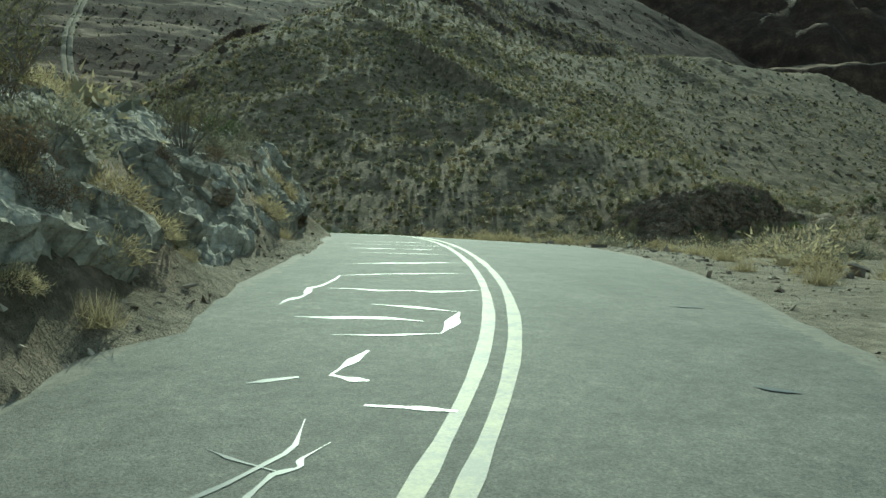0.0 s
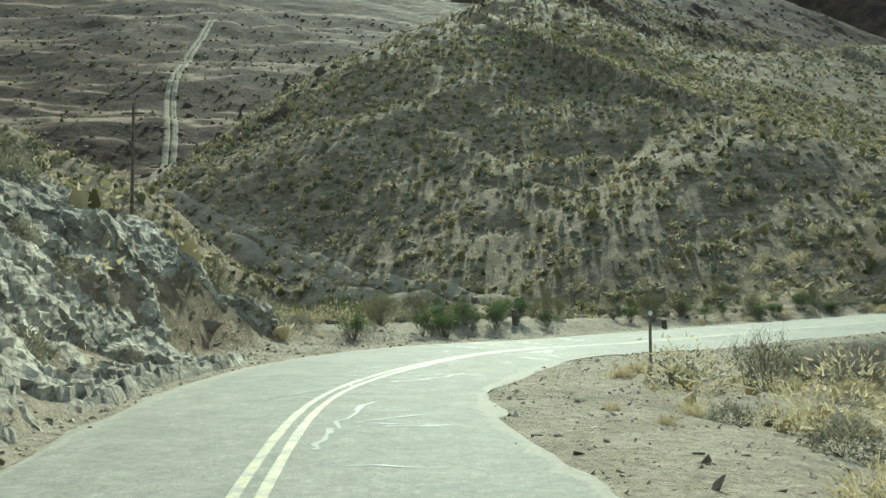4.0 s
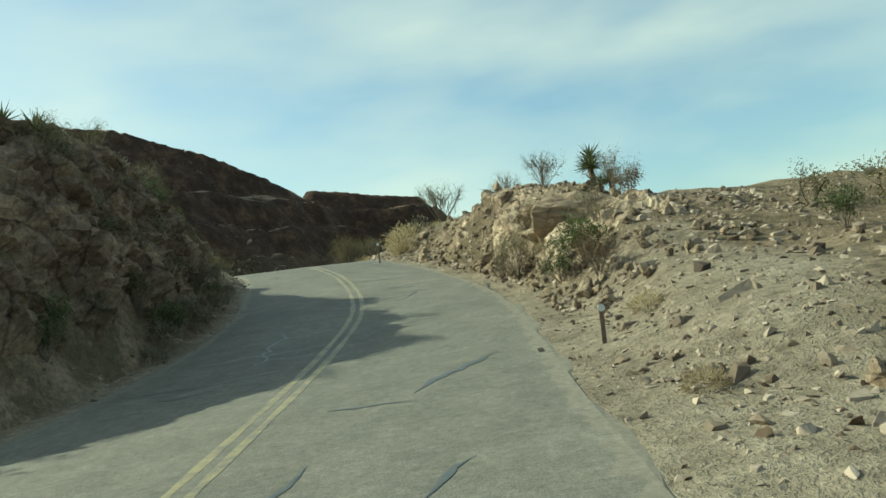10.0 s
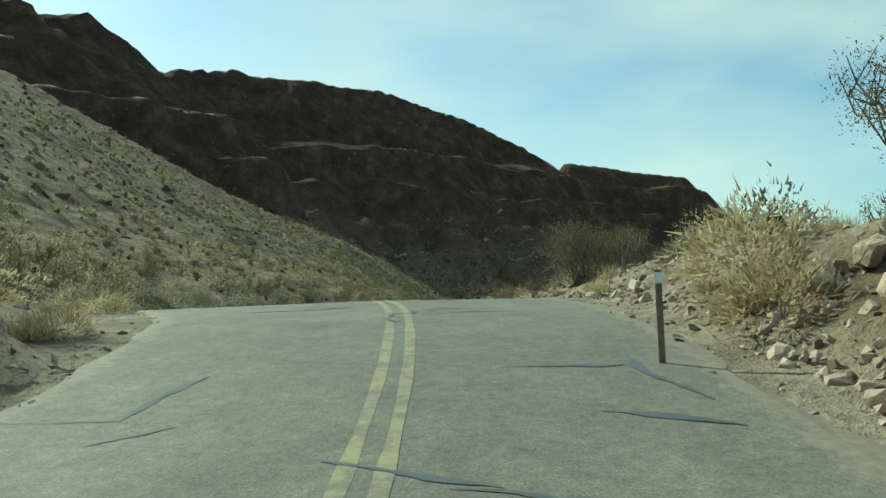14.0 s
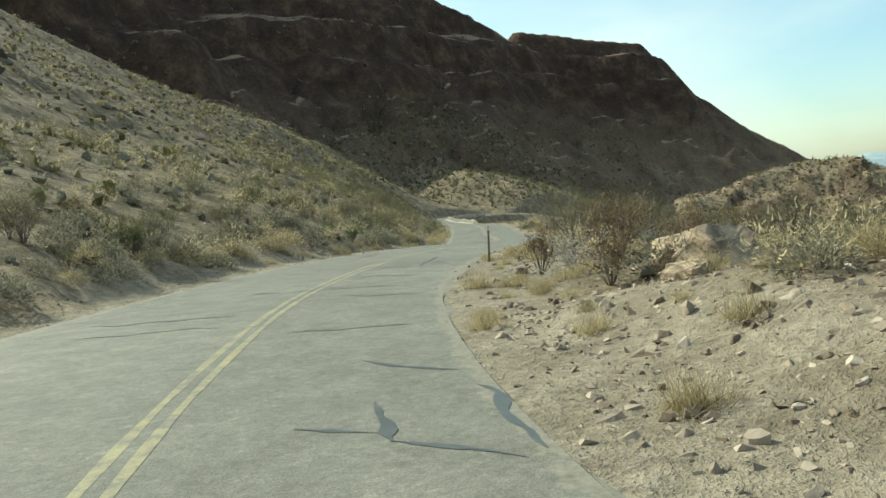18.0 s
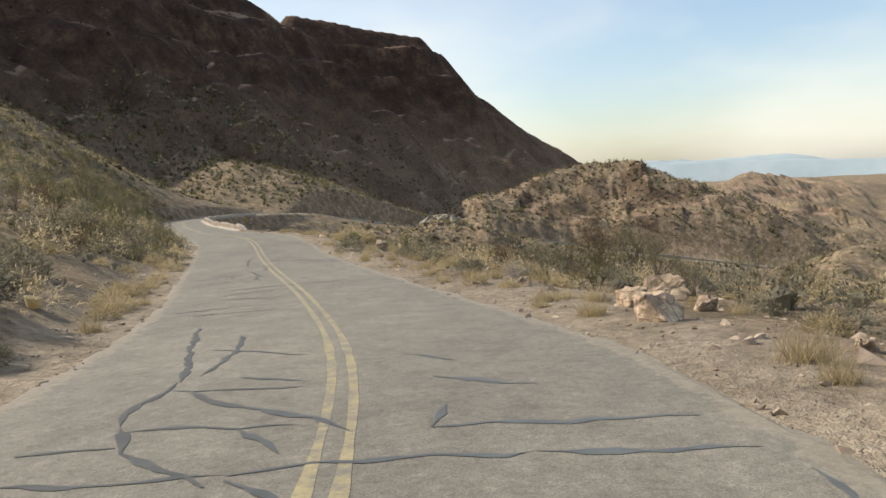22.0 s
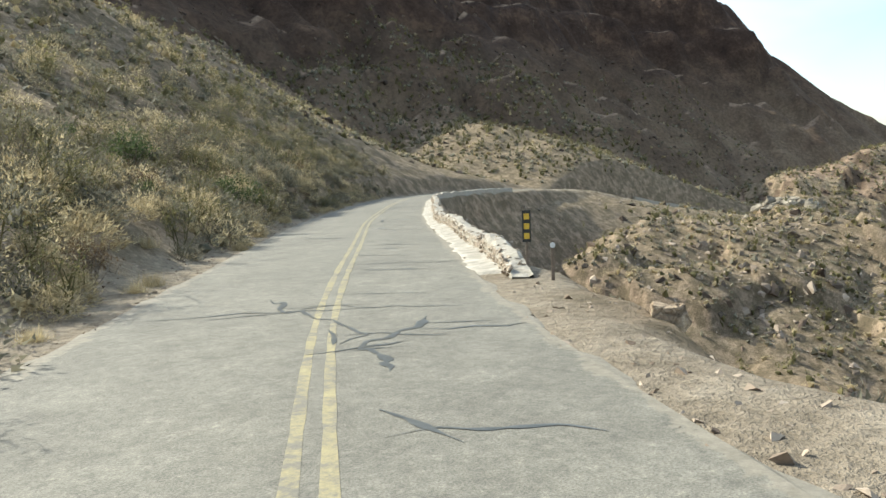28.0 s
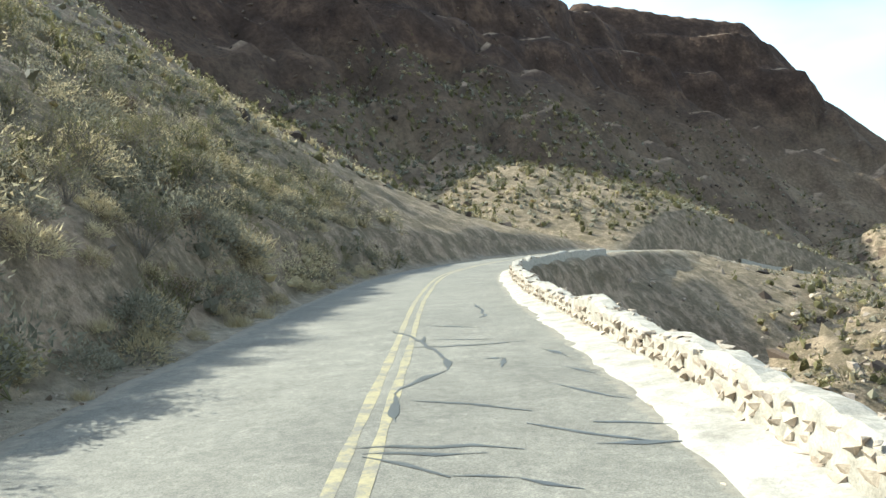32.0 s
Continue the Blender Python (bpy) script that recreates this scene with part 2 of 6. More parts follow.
def craggy(name, dark, light, scale, crack, vary=0.2):
    """Fractured rock: blotched tone, pale streaks, dark joints between blocks, strong relief."""
    m, nt, b = material(name, 0.88, 0.25)
    big, fine = noise_node(nt, scale, 6, 0.65), noise_node(nt, scale * 8, 5, 0.75)
    streak = noise_node(nt, scale * 2.2, 5, 0.7, stretch=(0.5, 1.6, 3.2))
    mid = tuple((p * q) ** 0.5 for p, q in zip(dark, light))
    col = ramp(nt, big, [(0.32, dark), (0.5, mid), (0.70, light)])
    col = mix(nt, 0.55, col, ramp(nt, streak, [(0.3, (0.30,) * 3), (0.7, (0.70, 0.69, 0.67))]), "OVERLAY")
    col = mix(nt, 0.6, col, ramp(nt, fine, [(0.3, (0.30,) * 3), (0.7, (0.70,) * 3)]), "OVERLAY")
    tc = nt.nodes.new("ShaderNodeTexCoord")
    bend = nt.nodes.new("ShaderNodeMixRGB")
    bend.blend_type, bend.inputs[0].default_value = "ADD", 0.22
    wob = node(nt, "ShaderNodeTexNoise", Scale=crack * 1.3, Detail=4.0)
    nt.links.new(tc.outputs["Object"], wob.inputs["Vector"])
    nt.links.new(tc.outputs["Object"], bend.inputs[1])
    nt.links.new(wob.outputs["Color"], bend.inputs[2])
    for size, deep in ((crack, 0.9), (crack * 2.7, 0.5)):
        vor = node(nt, "ShaderNodeTexVoronoi", Scale=size)
        vor.feature = "DISTANCE_TO_EDGE"
        nt.links.new(bend.outputs["Color"], vor.inputs["Vector"])
        joint = ramp(nt, vor.outputs["Distance"], [(0.0, (1 - 0.55 * deep,) * 3), (0.04, (1.0,) * 3)])
        col = mix(nt, 1.0, col, joint, "MULTIPLY")
        bump(nt, b, joint, 0.7 * deep, 0.06 / crack)
    if vary:
        info = nt.nodes.new("ShaderNodeObjectInfo")
        hsv = nt.nodes.new("ShaderNodeHueSaturation")
        mp = node(nt, "ShaderNodeMapRange", To_Min=1 - vary, To_Max=1 + vary)
        nt.links.new(info.outputs["Random"], mp.inputs["Value"])
        nt.links.new(mp.outputs["Result"], hsv.inputs["Value"])
        nt.links.new(col, hsv.inputs["Color"])
        col = hsv.outputs["Color"]
    nt.links.new(col, b.inputs["Base Color"])
    bump(nt, b, streak, 0.7, 0.10)
    bump(nt, b, fine, 0.8, 0.04)
    return m


GROUND = make_ground()
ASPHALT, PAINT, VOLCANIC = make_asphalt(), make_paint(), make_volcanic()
TAR = mottled("crack_seal_tar", (0.048, 0.050, 0.045), (0.085, 0.088, 0.078), 3.0, 0.42, 0.75, 40, (0.2, 0.002))
ROCK_GREY = craggy("grey_rock", (0.13, 0.113, 0.088), (0.50, 0.445, 0.36), 0.9, 0.9)
ROCK_TAN = craggy("tan_rock", (0.24, 0.175, 0.12), (0.60, 0.49, 0.36), 1.2, 1.0, 0.22)
ROCK_DARK = craggy("dark_volcanic_rock", (0.07, 0.056, 0.046), (0.26, 0.21, 0.165), 0.8, 0.8)
ROCK_BROWN = craggy("brown_rock", (0.085, 0.060, 0.043), (0.32, 0.235, 0.165), 1.0, 0.9, 0.25)
WALL_STONE = mottled("pale_wall_stone", (0.17, 0.13, 0.095), (0.42, 0.36, 0.29), 2.6, 0.88, 0.2, 24, (0.7, 0.02), 0.18)
MORTAR = mottled("pale_mortar", (0.24, 0.22, 0.185), (0.43, 0.395, 0.34), 5.0, 0.95, 0.1, 40, (0.5, 0.01))


# ---- small helpers ----
def smooth01(v):
    v = np.clip(v, 0.0, 1.0)
    return v * v * (3 - 2 * v)


def lattice(ix, iy, seed):
    h = (ix * 374761393 + iy * 668265263 + seed * 974634541) & 0xFFFFFFFF
    h = ((h ^ (h >> 13)) * 1274126177) & 0xFFFFFFFF
    return ((h ^ (h >> 16)) & 0xFFFF) / 32767.5 - 1.0


def vnoise(x, y, seed=0):
    fx, fy = np.floor(x), np.floor(y)
    ix, iy = fx.astype(np.int64), fy.astype(np.int64)
    u, v = x - fx, y - fy
    u, v = u * u * (3 - 2 * u), v * v * (3 - 2 * v)
    a, b = lattice(ix, iy, seed), lattice(ix + 1, iy, seed)
    c, d = lattice(ix, iy + 1, seed), lattice(ix + 1, iy + 1, seed)
    return (a * (1 - u) + b * u) * (1 - v) + (c * (1 - u) + d * u) * v


def fbm(x, y, size, octaves=4, seed=0, gain=0.5):
    total, amp, s = 0.0, 1.0, 1.0 / size
    for k in range(octaves):
        total = total + amp * vnoise(x * s + 17.3 * k, y * s - 9.1 * k, seed + k)
        amp, s = amp * gain, s * 2.03
    return total


def facets(x, y, cell, seed):
    """Broken tilted plates: each cell of a jittered lattice has its own height and tilt."""
    x, y = x / cell, y / cell
    ix, iy = np.floor(x).astype(np.int64), np.floor(y).astype(np.int64)
    best, out = np.full(x.shape, 1e9), np.zeros(x.shape)
    for i in (-1, 0, 1):
        for j in (-1, 0, 1):
            cx, cy = ix + i, iy + j
            dx, dy = x - (cx + 0.5 + 0.45 * lattice(cx, cy, seed)), y - (cy + 0.5 + 0.45 * lattice(cx, cy, seed + 1))
            q = dx * dx + dy * dy
            v = 0.6 * lattice(cx, cy, seed + 2) + 0.8 * dx * lattice(cx, cy, seed + 3) + 0.8 * dy * lattice(cx, cy, seed + 4)
            out = np.where(q < best, v, out)
            best = np.minimum(q, best)
    return out


def mesh_from(name, verts, faces, mats, smooth=False):
    """A mesh from numpy arrays; faces is an (n, 3) or (n, 4) array."""
    me = bpy.data.meshes.new(name)
    faces = np.asarray(faces, np.int32)
    n, k = faces.shape
    me.vertices.add(len(verts))
    me.vertices.foreach_set("co", np.asarray(verts, np.float32).ravel())
    me.loops.add(n * k)
    me.loops.foreach_set("vertex_index", faces.ravel())
    me.polygons.add(n)
    me.polygons.foreach_set("loop_start", np.arange(0, n * k, k, dtype=np.int32))
    me.update(calc_edges=True)
    me.polygons.foreach_set("use_smooth", np.full(n, smooth))
    for mt in (mats if isinstance(mats, (list, tuple)) else [mats]):
        me.materials.append(mt)
    return me


def part(name, data, mat=None, parent=None, label="", m=None):
    """A mesh (or bmesh) as one object under a thing or a part."""
    if isinstance(data, bmesh.types.BMesh):
        me = bpy.data.meshes.new(name)
        data.to_mesh(me)
        data.free()
        me.materials.append(mat)
        data = me
    ob = new(name, data)
    ob.parent = parent
    if m is not None:
        ob.matrix_basis = m
    return tagged(ob, label)


def grid_faces(nu, nv):
    i = np.arange((nu - 1) * (nv - 1))
    a = (i // (nv - 1)) * nv + i % (nv - 1)
    return np.stack([a, a + nv, a + nv + 1, a + 1], 1)


# ---- the road's line ----
CENTRE = [
    (-0.8, 0.4, -1.75), (1.3, 6.9, -0.69), (2.0, 14.2, 0.01), (1.7, 22.1, 0.44),
    (0.2, 29.8, 0.62), (-1.5, 37.0, 0.61), (-2.0, 46.2, 0.49), (0.9, 56.0, 0.38),
    (6.5, 64.0, 0.16), (13.7, 69.1, 0.38), (21.4, 72.1, 0.81), (28.5, 73.9, 1.44),
    (35.2, 75.4, 2.2), (41.1, 76.9, 3.06), (46.8, 79.2, 4.04), (51.9, 81.9, 5.01),
    (57.0, 85.3, 5.88), (63.1, 90.3, 6.21), (70.9, 96.3, 6.03), (78.9, 102.1, 5.84),
    (87.6, 107.1, 5.75), (97.7, 110.7, 5.67), (107.2, 112.9, 5.38), (116.5, 115.6, 4.94),
    (125.9, 119.8, 4.43), (134.5, 124.4, 4.21), (142.4, 128.6, 4.09), (150.3, 132.9, 4.32),
    (158.8, 138.3, 4.19), (168.3, 145.3, 3.88), (179.2, 152.5, 3.7), (190.2, 159.7, 3.51),
    (200.8, 166.1, 3.32)]
BEFORE = [(-4.5, -12.0, -3.3), (-2.6, -5.0, -2.4)]
AFTER = [(212.0, 172.6, 3.15), (224.0, 179.5, 2.9), (238.0, 186.5, 2.65), (254.0, 191.5, 2.4), (270.0, 193.5, 2.1), (290.0, 195.0, 1.6),
         (312.0, 196.0, 0.4), (336.0, 194.0, -2.6), (372.0, 184.0, -8.0), (411.0, 164.0, -14.0), (433.0, 136.0, -20.0),
         (442.0, 105.0, -25.5), (447.0, 60.0, -33.0), (455.0, 10.0, -41.0)]


def spline(points, step):
    """Points every step metres along a smooth curve through the control points."""
    p = np.array(points, float)
    p = np.vstack([2 * p[0] - p[1], p, 2 * p[-1] - p[-2]])
    out = []
    for i in range(1, len(p) - 2):
        n = max(2, int(np.linalg.norm(p[i + 1] - p[i]) / (step * 0.25)))
        u = np.linspace(0, 1, n, endpoint=False)[:, None]
        a, b, c, d = p[i - 1], p[i], p[i + 1], p[i + 2]
        out.append(0.5 * (2 * b + (c - a) * u + (2 * a - 5 * b + 4 * c - d) * u ** 2 + (3 * b - a - 3 * c + d) * u ** 3))
    q = np.vstack(out + [p[-2:-1]])
    run = np.concatenate([[0], np.cumsum(np.linalg.norm(np.diff(q[:, :2], axis=0), axis=1))])
    s = np.arange(0, run[-1], step)
    q = np.stack([np.interp(s, run, q[:, k]) for k in range(3)], 1)
    for k in range(3):
        q[2:-2, k] = np.convolve(q[:, k], np.ones(5) / 5, "valid")
    return s, q


STEP = 0.5
ROAD_S, ROAD_P = spline(BEFORE + CENTRE + AFTER, STEP)
tang = np.gradient(ROAD_P[:, :2], axis=0)
tang /= np.linalg.norm(tang, axis=1)[:, None]
ROAD_N = np.stack([-tang[:, 1], tang[:, 0]], 1)
# arc length at each second of the drive
SEC_S = np.array([ROAD_S[np.argmin(((ROAD_P[:, :2] - np.array(c[:2])) ** 2).sum(1))] for c in CENTRE])


def at_sec(t):
    return float(np.interp(t, np.arange(len(SEC_S)), SEC_S)) + max(0.0, t - 32.0) * 11.0 + min(0.0, t) * 7.0


def road_point(s, d=0.0, lift=0.0):
    i = np.clip(np.asarray(s) / STEP, 0, len(ROAD_S) - 1.001)
    k = i.astype(int) if hasattr(i, "astype") else int(i)
    u = i - k
    p = ROAD_P[k] * (1 - u)[..., None] + ROAD_P[k + 1] * u[..., None] if np.ndim(i) else ROAD_P[k] * (1 - u) + ROAD_P[k + 1] * u
    n = ROAD_N[k]
    p = np.array(p)
    p[..., :2] += n * (np.asarray(d)[..., None] if np.ndim(d) else d)
    p[..., 2] += lift
    return p


def road_coords(x, y, reach=1e9):
    """Arc length, signed distance (left is positive) and road height at the nearest place of the road."""
    s, d, z = np.empty_like(x), np.empty_like(x), np.empty_like(x)
    P, N = ROAD_P[::2], ROAD_N[::2]
    for a in range(0, len(x), 20000):
        b = slice(a, a + 20000)
        dx, dy = x[b, None] - P[None, :, 0], y[b, None] - P[None, :, 1]
        q = dx * dx + dy * dy
        j = q.argmin(1)
        r = np.arange(len(j))
        side = dx[r, j] * N[j, 0] + dy[r, j] * N[j, 1]
        along = dx[r, j] * N[j, 1] - dy[r, j] * N[j, 0]
        s[b] = j * 2 * STEP + np.clip(along, -0.5, 0.5)
        d[b] = np.sign(side) * np.sqrt(q[r, j])
        z[b] = np.interp(s[b], ROAD_S, ROAD_P[:, 2])
    return s, d, z


# half widths of the carriageway: second of the drive, left of the centre line, right of it
WIDTH = np.array([(0, 3.1, 3.0), (1.2, 3.1, 3.1), (2.0, 2.8, 3.7), (3.0, 2.5, 4.6), (4.0, 2.5, 3.8), (5.1, 2.6, 3.1), (5.7, 3.0, 2.7), (6.5, 4.4, 2.95), (7.5, 5.0, 3.5), (9, 5.5, 3.9), (10, 4.9, 3.9),
                  (11, 4.2, 3.8), (12, 3.7, 3.7), (13.5, 3.4, 3.4), (14.5, 3.4, 3.1), (15.4, 3.1, 3.0), (16, 3.3, 3.1), (16.6, 4.7, 3.4), (17, 5.6, 3.5), (19, 5.8, 3.35), (20, 4.8, 3.3), (21, 4.1, 3.4), (23, 3.8, 3.6), (25, 3.4, 3.1), (26.8, 3.0, 2.8),
                  (28.3, 3.3, 2.8), (30, 3.4, 2.75), (32, 3.6, 2.75), (60, 3.4, 3.0)])


def drive_time(s):
    s = np.asarray(s, float)
    return np.interp(s, SEC_S, np.arange(len(SEC_S))) + np.maximum(0, s - SEC_S[-1]) / 11.0 - np.maximum(0, SEC_S[0] - s) / 7.0


def half(s, left):
    return np.interp(drive_time(s), WIDTH[:, 0], WIDTH[:, 1 if left else 2])


# ---- the lie of the land ----
def ridge(x, y, crest, slope, blunt=0.0, flat=0.0, profile=None, shift=0.0):
    """Height of a ridge that falls away evenly on both sides of its crest line."""
    best = np.full_like(x, -1e4)
    for (ax, ay, az), (bx, by, bz) in zip(crest[:-1], crest[1:]):
        vx, vy = bx - ax, by - ay
        u = np.clip(((x - ax) * vx + (y - ay) * vy) / (vx * vx + vy * vy), 0, 1)
        dist = np.hypot(x - ax - u * vx, y - ay - u * vy)
        dist = np.maximum(dist - flat, 0)
        dist = np.sqrt(dist * dist + blunt * blunt) - blunt
        if profile:
            dist = np.interp(np.maximum(dist + shift * smooth01(dist / 14), 0), *profile)
        best = np.maximum(best, az + u * (bz - az) - slope * dist)
    return best


def smax(a, b, k):
    h = np.clip(0.5 + 0.5 * (a - b) / k, 0, 1)
    return b + (a - b) * h + k * h * (1 - h)


MESA = [(-40, 640, 215), (60, 630, 226), (150, 540, 190), (250, 436, 149), (292, 431, 157), (323, 433, 149), (338, 434, 140),
        (405, 412, 153), (467, 384, 150), (520, 356, 139), (575, 320, 121), (610, 316, 116), (636, 274, 108)]
MESA_CAP = [(610, 316, 116), (636, 274, 108), (653, 248, 104), (657, 246, 98.5), (667, 237, 93.5), (673, 234, 83)]
MESA_NOSE = [(673, 234, 83), (686, 212, 64), (698, 189, 43), (706, 163, 26), (712, 146, 15)]
BACK = [(-420, 560, 190), (-259, 567, 208), (-159, 604, 222), (-75, 621, 220), (-30, 640, 215), (60, 640, 210)]
SPUR = [(-40, 128, 9), (-26, 146, 21), (-12, 170, 40), (6, 200, 62), (60, 320, 105), (140, 450, 150)]
SPUR_TOE = [(4, 195, 57), (16, 150, 33), (28, 120, 21), (39, 101, 12.6), (42, 90, 9.3)]
BLUFF = [(52, 88.5, 5.6), (49.3, 87.2, 5.7), (47, 86.4, 5.8), (45, 85.4, 6.3), (43, 84.6, 7.0), (44, 94, 9.6), (42, 87, 8.2), (39.5, 83.8, 7.6), (36, 82.8, 7.4), (33, 84, 6.9), (31, 86, 6.8), (29, 92, 7.2)]
SIDE = [(-95, 88, 44), (-62, 96, 28), (-43, 101, 18.5), (-38, 103, 16), (-32, 105, 11), (-28, 106, 7)]
CUT_END = [(-11.5, 42, 5.4), (-10.8, 49, 4.9), (-9.8, 54.5, 4.2), (-8.4, 59, 1.6)]
KNOB = [(455, 175, 0), (490, 150, 6), (520, 126, 12.5), (512, 108, 10), (503, 95, -3), (497, 84, -22)]
CRAG_HILL = [(258, 172, -6), (268, 168, -3.5), (277, 161, -2.5), (285, 152, -2), (285, 138, -12)]
CRAG = [(302, 172, -9), (296, 161, -3.5), (292, 155, -0.8), (293, 149, -4.5), (290, 139, -12), (286, 129, -18)]
FOOT = [(345, 232, 12), (356, 236, 15), (372, 252, 17), (392, 275, 22)]
MID_HILLS = [(300, 70, -19), (345, 52, -16), (390, 30, -22)]
EAST_HILLS = [(540, 40, -24), (600, 20, -15), (660, 45, -17), (720, 20, -26)]
# distance from the rim, depth below it: a cliff, then scree; and the heights at which benches and lower cliffs break the scree
LEDGES = ((0, 3, 7, 600), (0, 1, 11, 500))
BENCHES = ((-50, 0, 52, 62, 73, 80, 112, 118, 126, 300), (-50, 0, 55, 72, 77, 95, 104, 116, 126, 300))
LOW_HILLS = [(640, 60, -16), (760, 40, -6), (840, 8, 1), (880, -30, -9), (880, -62, -14), (980, -40, -6), (1100, -160, -20)]

# left of the road: second of the drive, flat verge, height and run of the cut, slope near and further out
LEFT = np.array([(-2, 0.3, 2.0, 1.6, 0.22, 0.28), (0.6, 0.25, 1.7, 1.3, 0.22, 0.28), (1.6, 0.25, 1.4, 1.2, 0.24, 0.28), (2.1, 0.25, 1.45, 1.1, 0.26, 0.26), (2.7, 0.25, 2.0, 1.2, 0.22, 0.22), (3.3, 0.3, 1.6, 1.3, 0.24, 0.2), (4.0, 0.4, 2.0, 1.6, 0.18, 0.1),
                 (4.7, 0.6, 2.0, 1.8, 0.12, 0.02), (5.4, 0.9, 2.0, 2.0, 0.08, 0.0), (5.9, 1.2, 1.6, 2.4, 0.04, 0.0), (6.3, 1.6, 0.7, 3.0, -0.03, 0.0), (8.0, 0.8, 0.6, 2.6, -0.05, 0.0), (9.2, 0.8, 0.4, 2.0, 0.0, 0.1), (12.6, 0.6, 0.8, 1.6, 0.16, 0.2),
                 (13.6, 0.3, 1.2, 1.5, 0.32, 0.3), (14.7, 0.3, 1.2, 1.6, 0.30, 0.35), (15.4, 0.3, 0.9, 1.6, 0.26, 0.4), (15.9, 1.4, 0.6, 3.0, 0.24, 0.46), (16.4, 1.6, 0.8, 3.0, 0.34, 0.50), (20.0, 1.0, 0.9, 2.2, 0.30, 0.52), (26.0, 1.0, 0.9, 2.8, 0.42, 0.56), (29.0, 1.0, 1.0, 2.4, 0.50, 0.57), (30.6, 0.6, 1.4, 2.0, 0.54, 0.58),
                 (31.6, 0.5, 2.1, 2.0, 0.56, 0.58), (32.6, 0.45, 2.5, 2.1, 0.62, 0.60), (34.0, 0.45, 2.6, 2.1, 0.80, 0.40), (37.0, 0.5, 2.6, 2.1, 0.75, 0.25), (39.5, 1.0, 2.2, 3.0, 0.40, 0.1), (43.0, 1.5, 0.8, 3.0, 0.05, 0.0), (56.0, 1.5, 0.2, 3.0, -0.04, -0.04)])
# right of the road: second, flat verge, height and run of the first step, slope beyond it, lowest ground below the road
RIGHT = np.array([(-2, 2.5, 0.3, 3.0, 0.05, -3), (2.2, 2.0, -0.1, 3.0, 0.02, -2), (4.0, 0.6, -0.3, 2.0, 0.0, -2), (6.5, 3.0, -0.2, 2.5, -0.02, -3),
                  (8.3, 1.7, -1.5, 2.2, -0.04, -3), (10.0, 1.6, -1.6, 2.4, -0.04, -3), (10.7, 1.5, -0.6, 2.4, 0.0, -3), (11.3, 0.7, 0.45, 1.8, 0.01, -3), (12.2, 0.7, 0.8, 2.0, 0.0, -3),
                  (12.8, 0.8, 1.7, 2.4, -0.04, -3), (13.7, 0.7, 1.8, 2.6, -0.04, -3), (14.4, 0.5, 1.7, 2.6, -0.04, -4), (15.1, 0.3, 1.5, 2.2, 0.0, -4), (15.8, 0.5, 0.9, 2.4, -0.02, -4), (16.8, 1.2, 1.1, 4.0, -0.02, -6), (19.0, 1.3, 0.9, 3.0, -0.02, -8),
                  (20.5, 1.8, 0.2, 3.0, -0.08, -14), (23.5, 1.6, -0.3, 3.0, -0.12, -20), (26.0, 1.6, -0.6, 3.5, -0.22, -25), (28.3, 1.3, -1.6, 3.0, -0.45, -27),
                  (30.0, 0.9, -3.6, 2.4, -0.88, -27), (33.5, 0.8, -3.8, 2.2, -1.15, -26), (37.5, 0.8, -3.8, 2.2, -1.15, -25), (42.0, 1.5, -1.5, 4.0, -0.3, -14), (60.0, 1.5, -1.5, 4.0, -0.2, -12)])
KNOLL = [(54, 76, 6.2), (51.5, 74.9, 6.5), (49.5, 73.9, 6.4), (47, 71.6, 5.7), (43.6, 71.2, 4.7), (46, 69.5, 4.9), (49, 65.5, 4.5), (56, 62, 4.5)]


LAND_DARK, NEAR_ROAD = [None], [None]


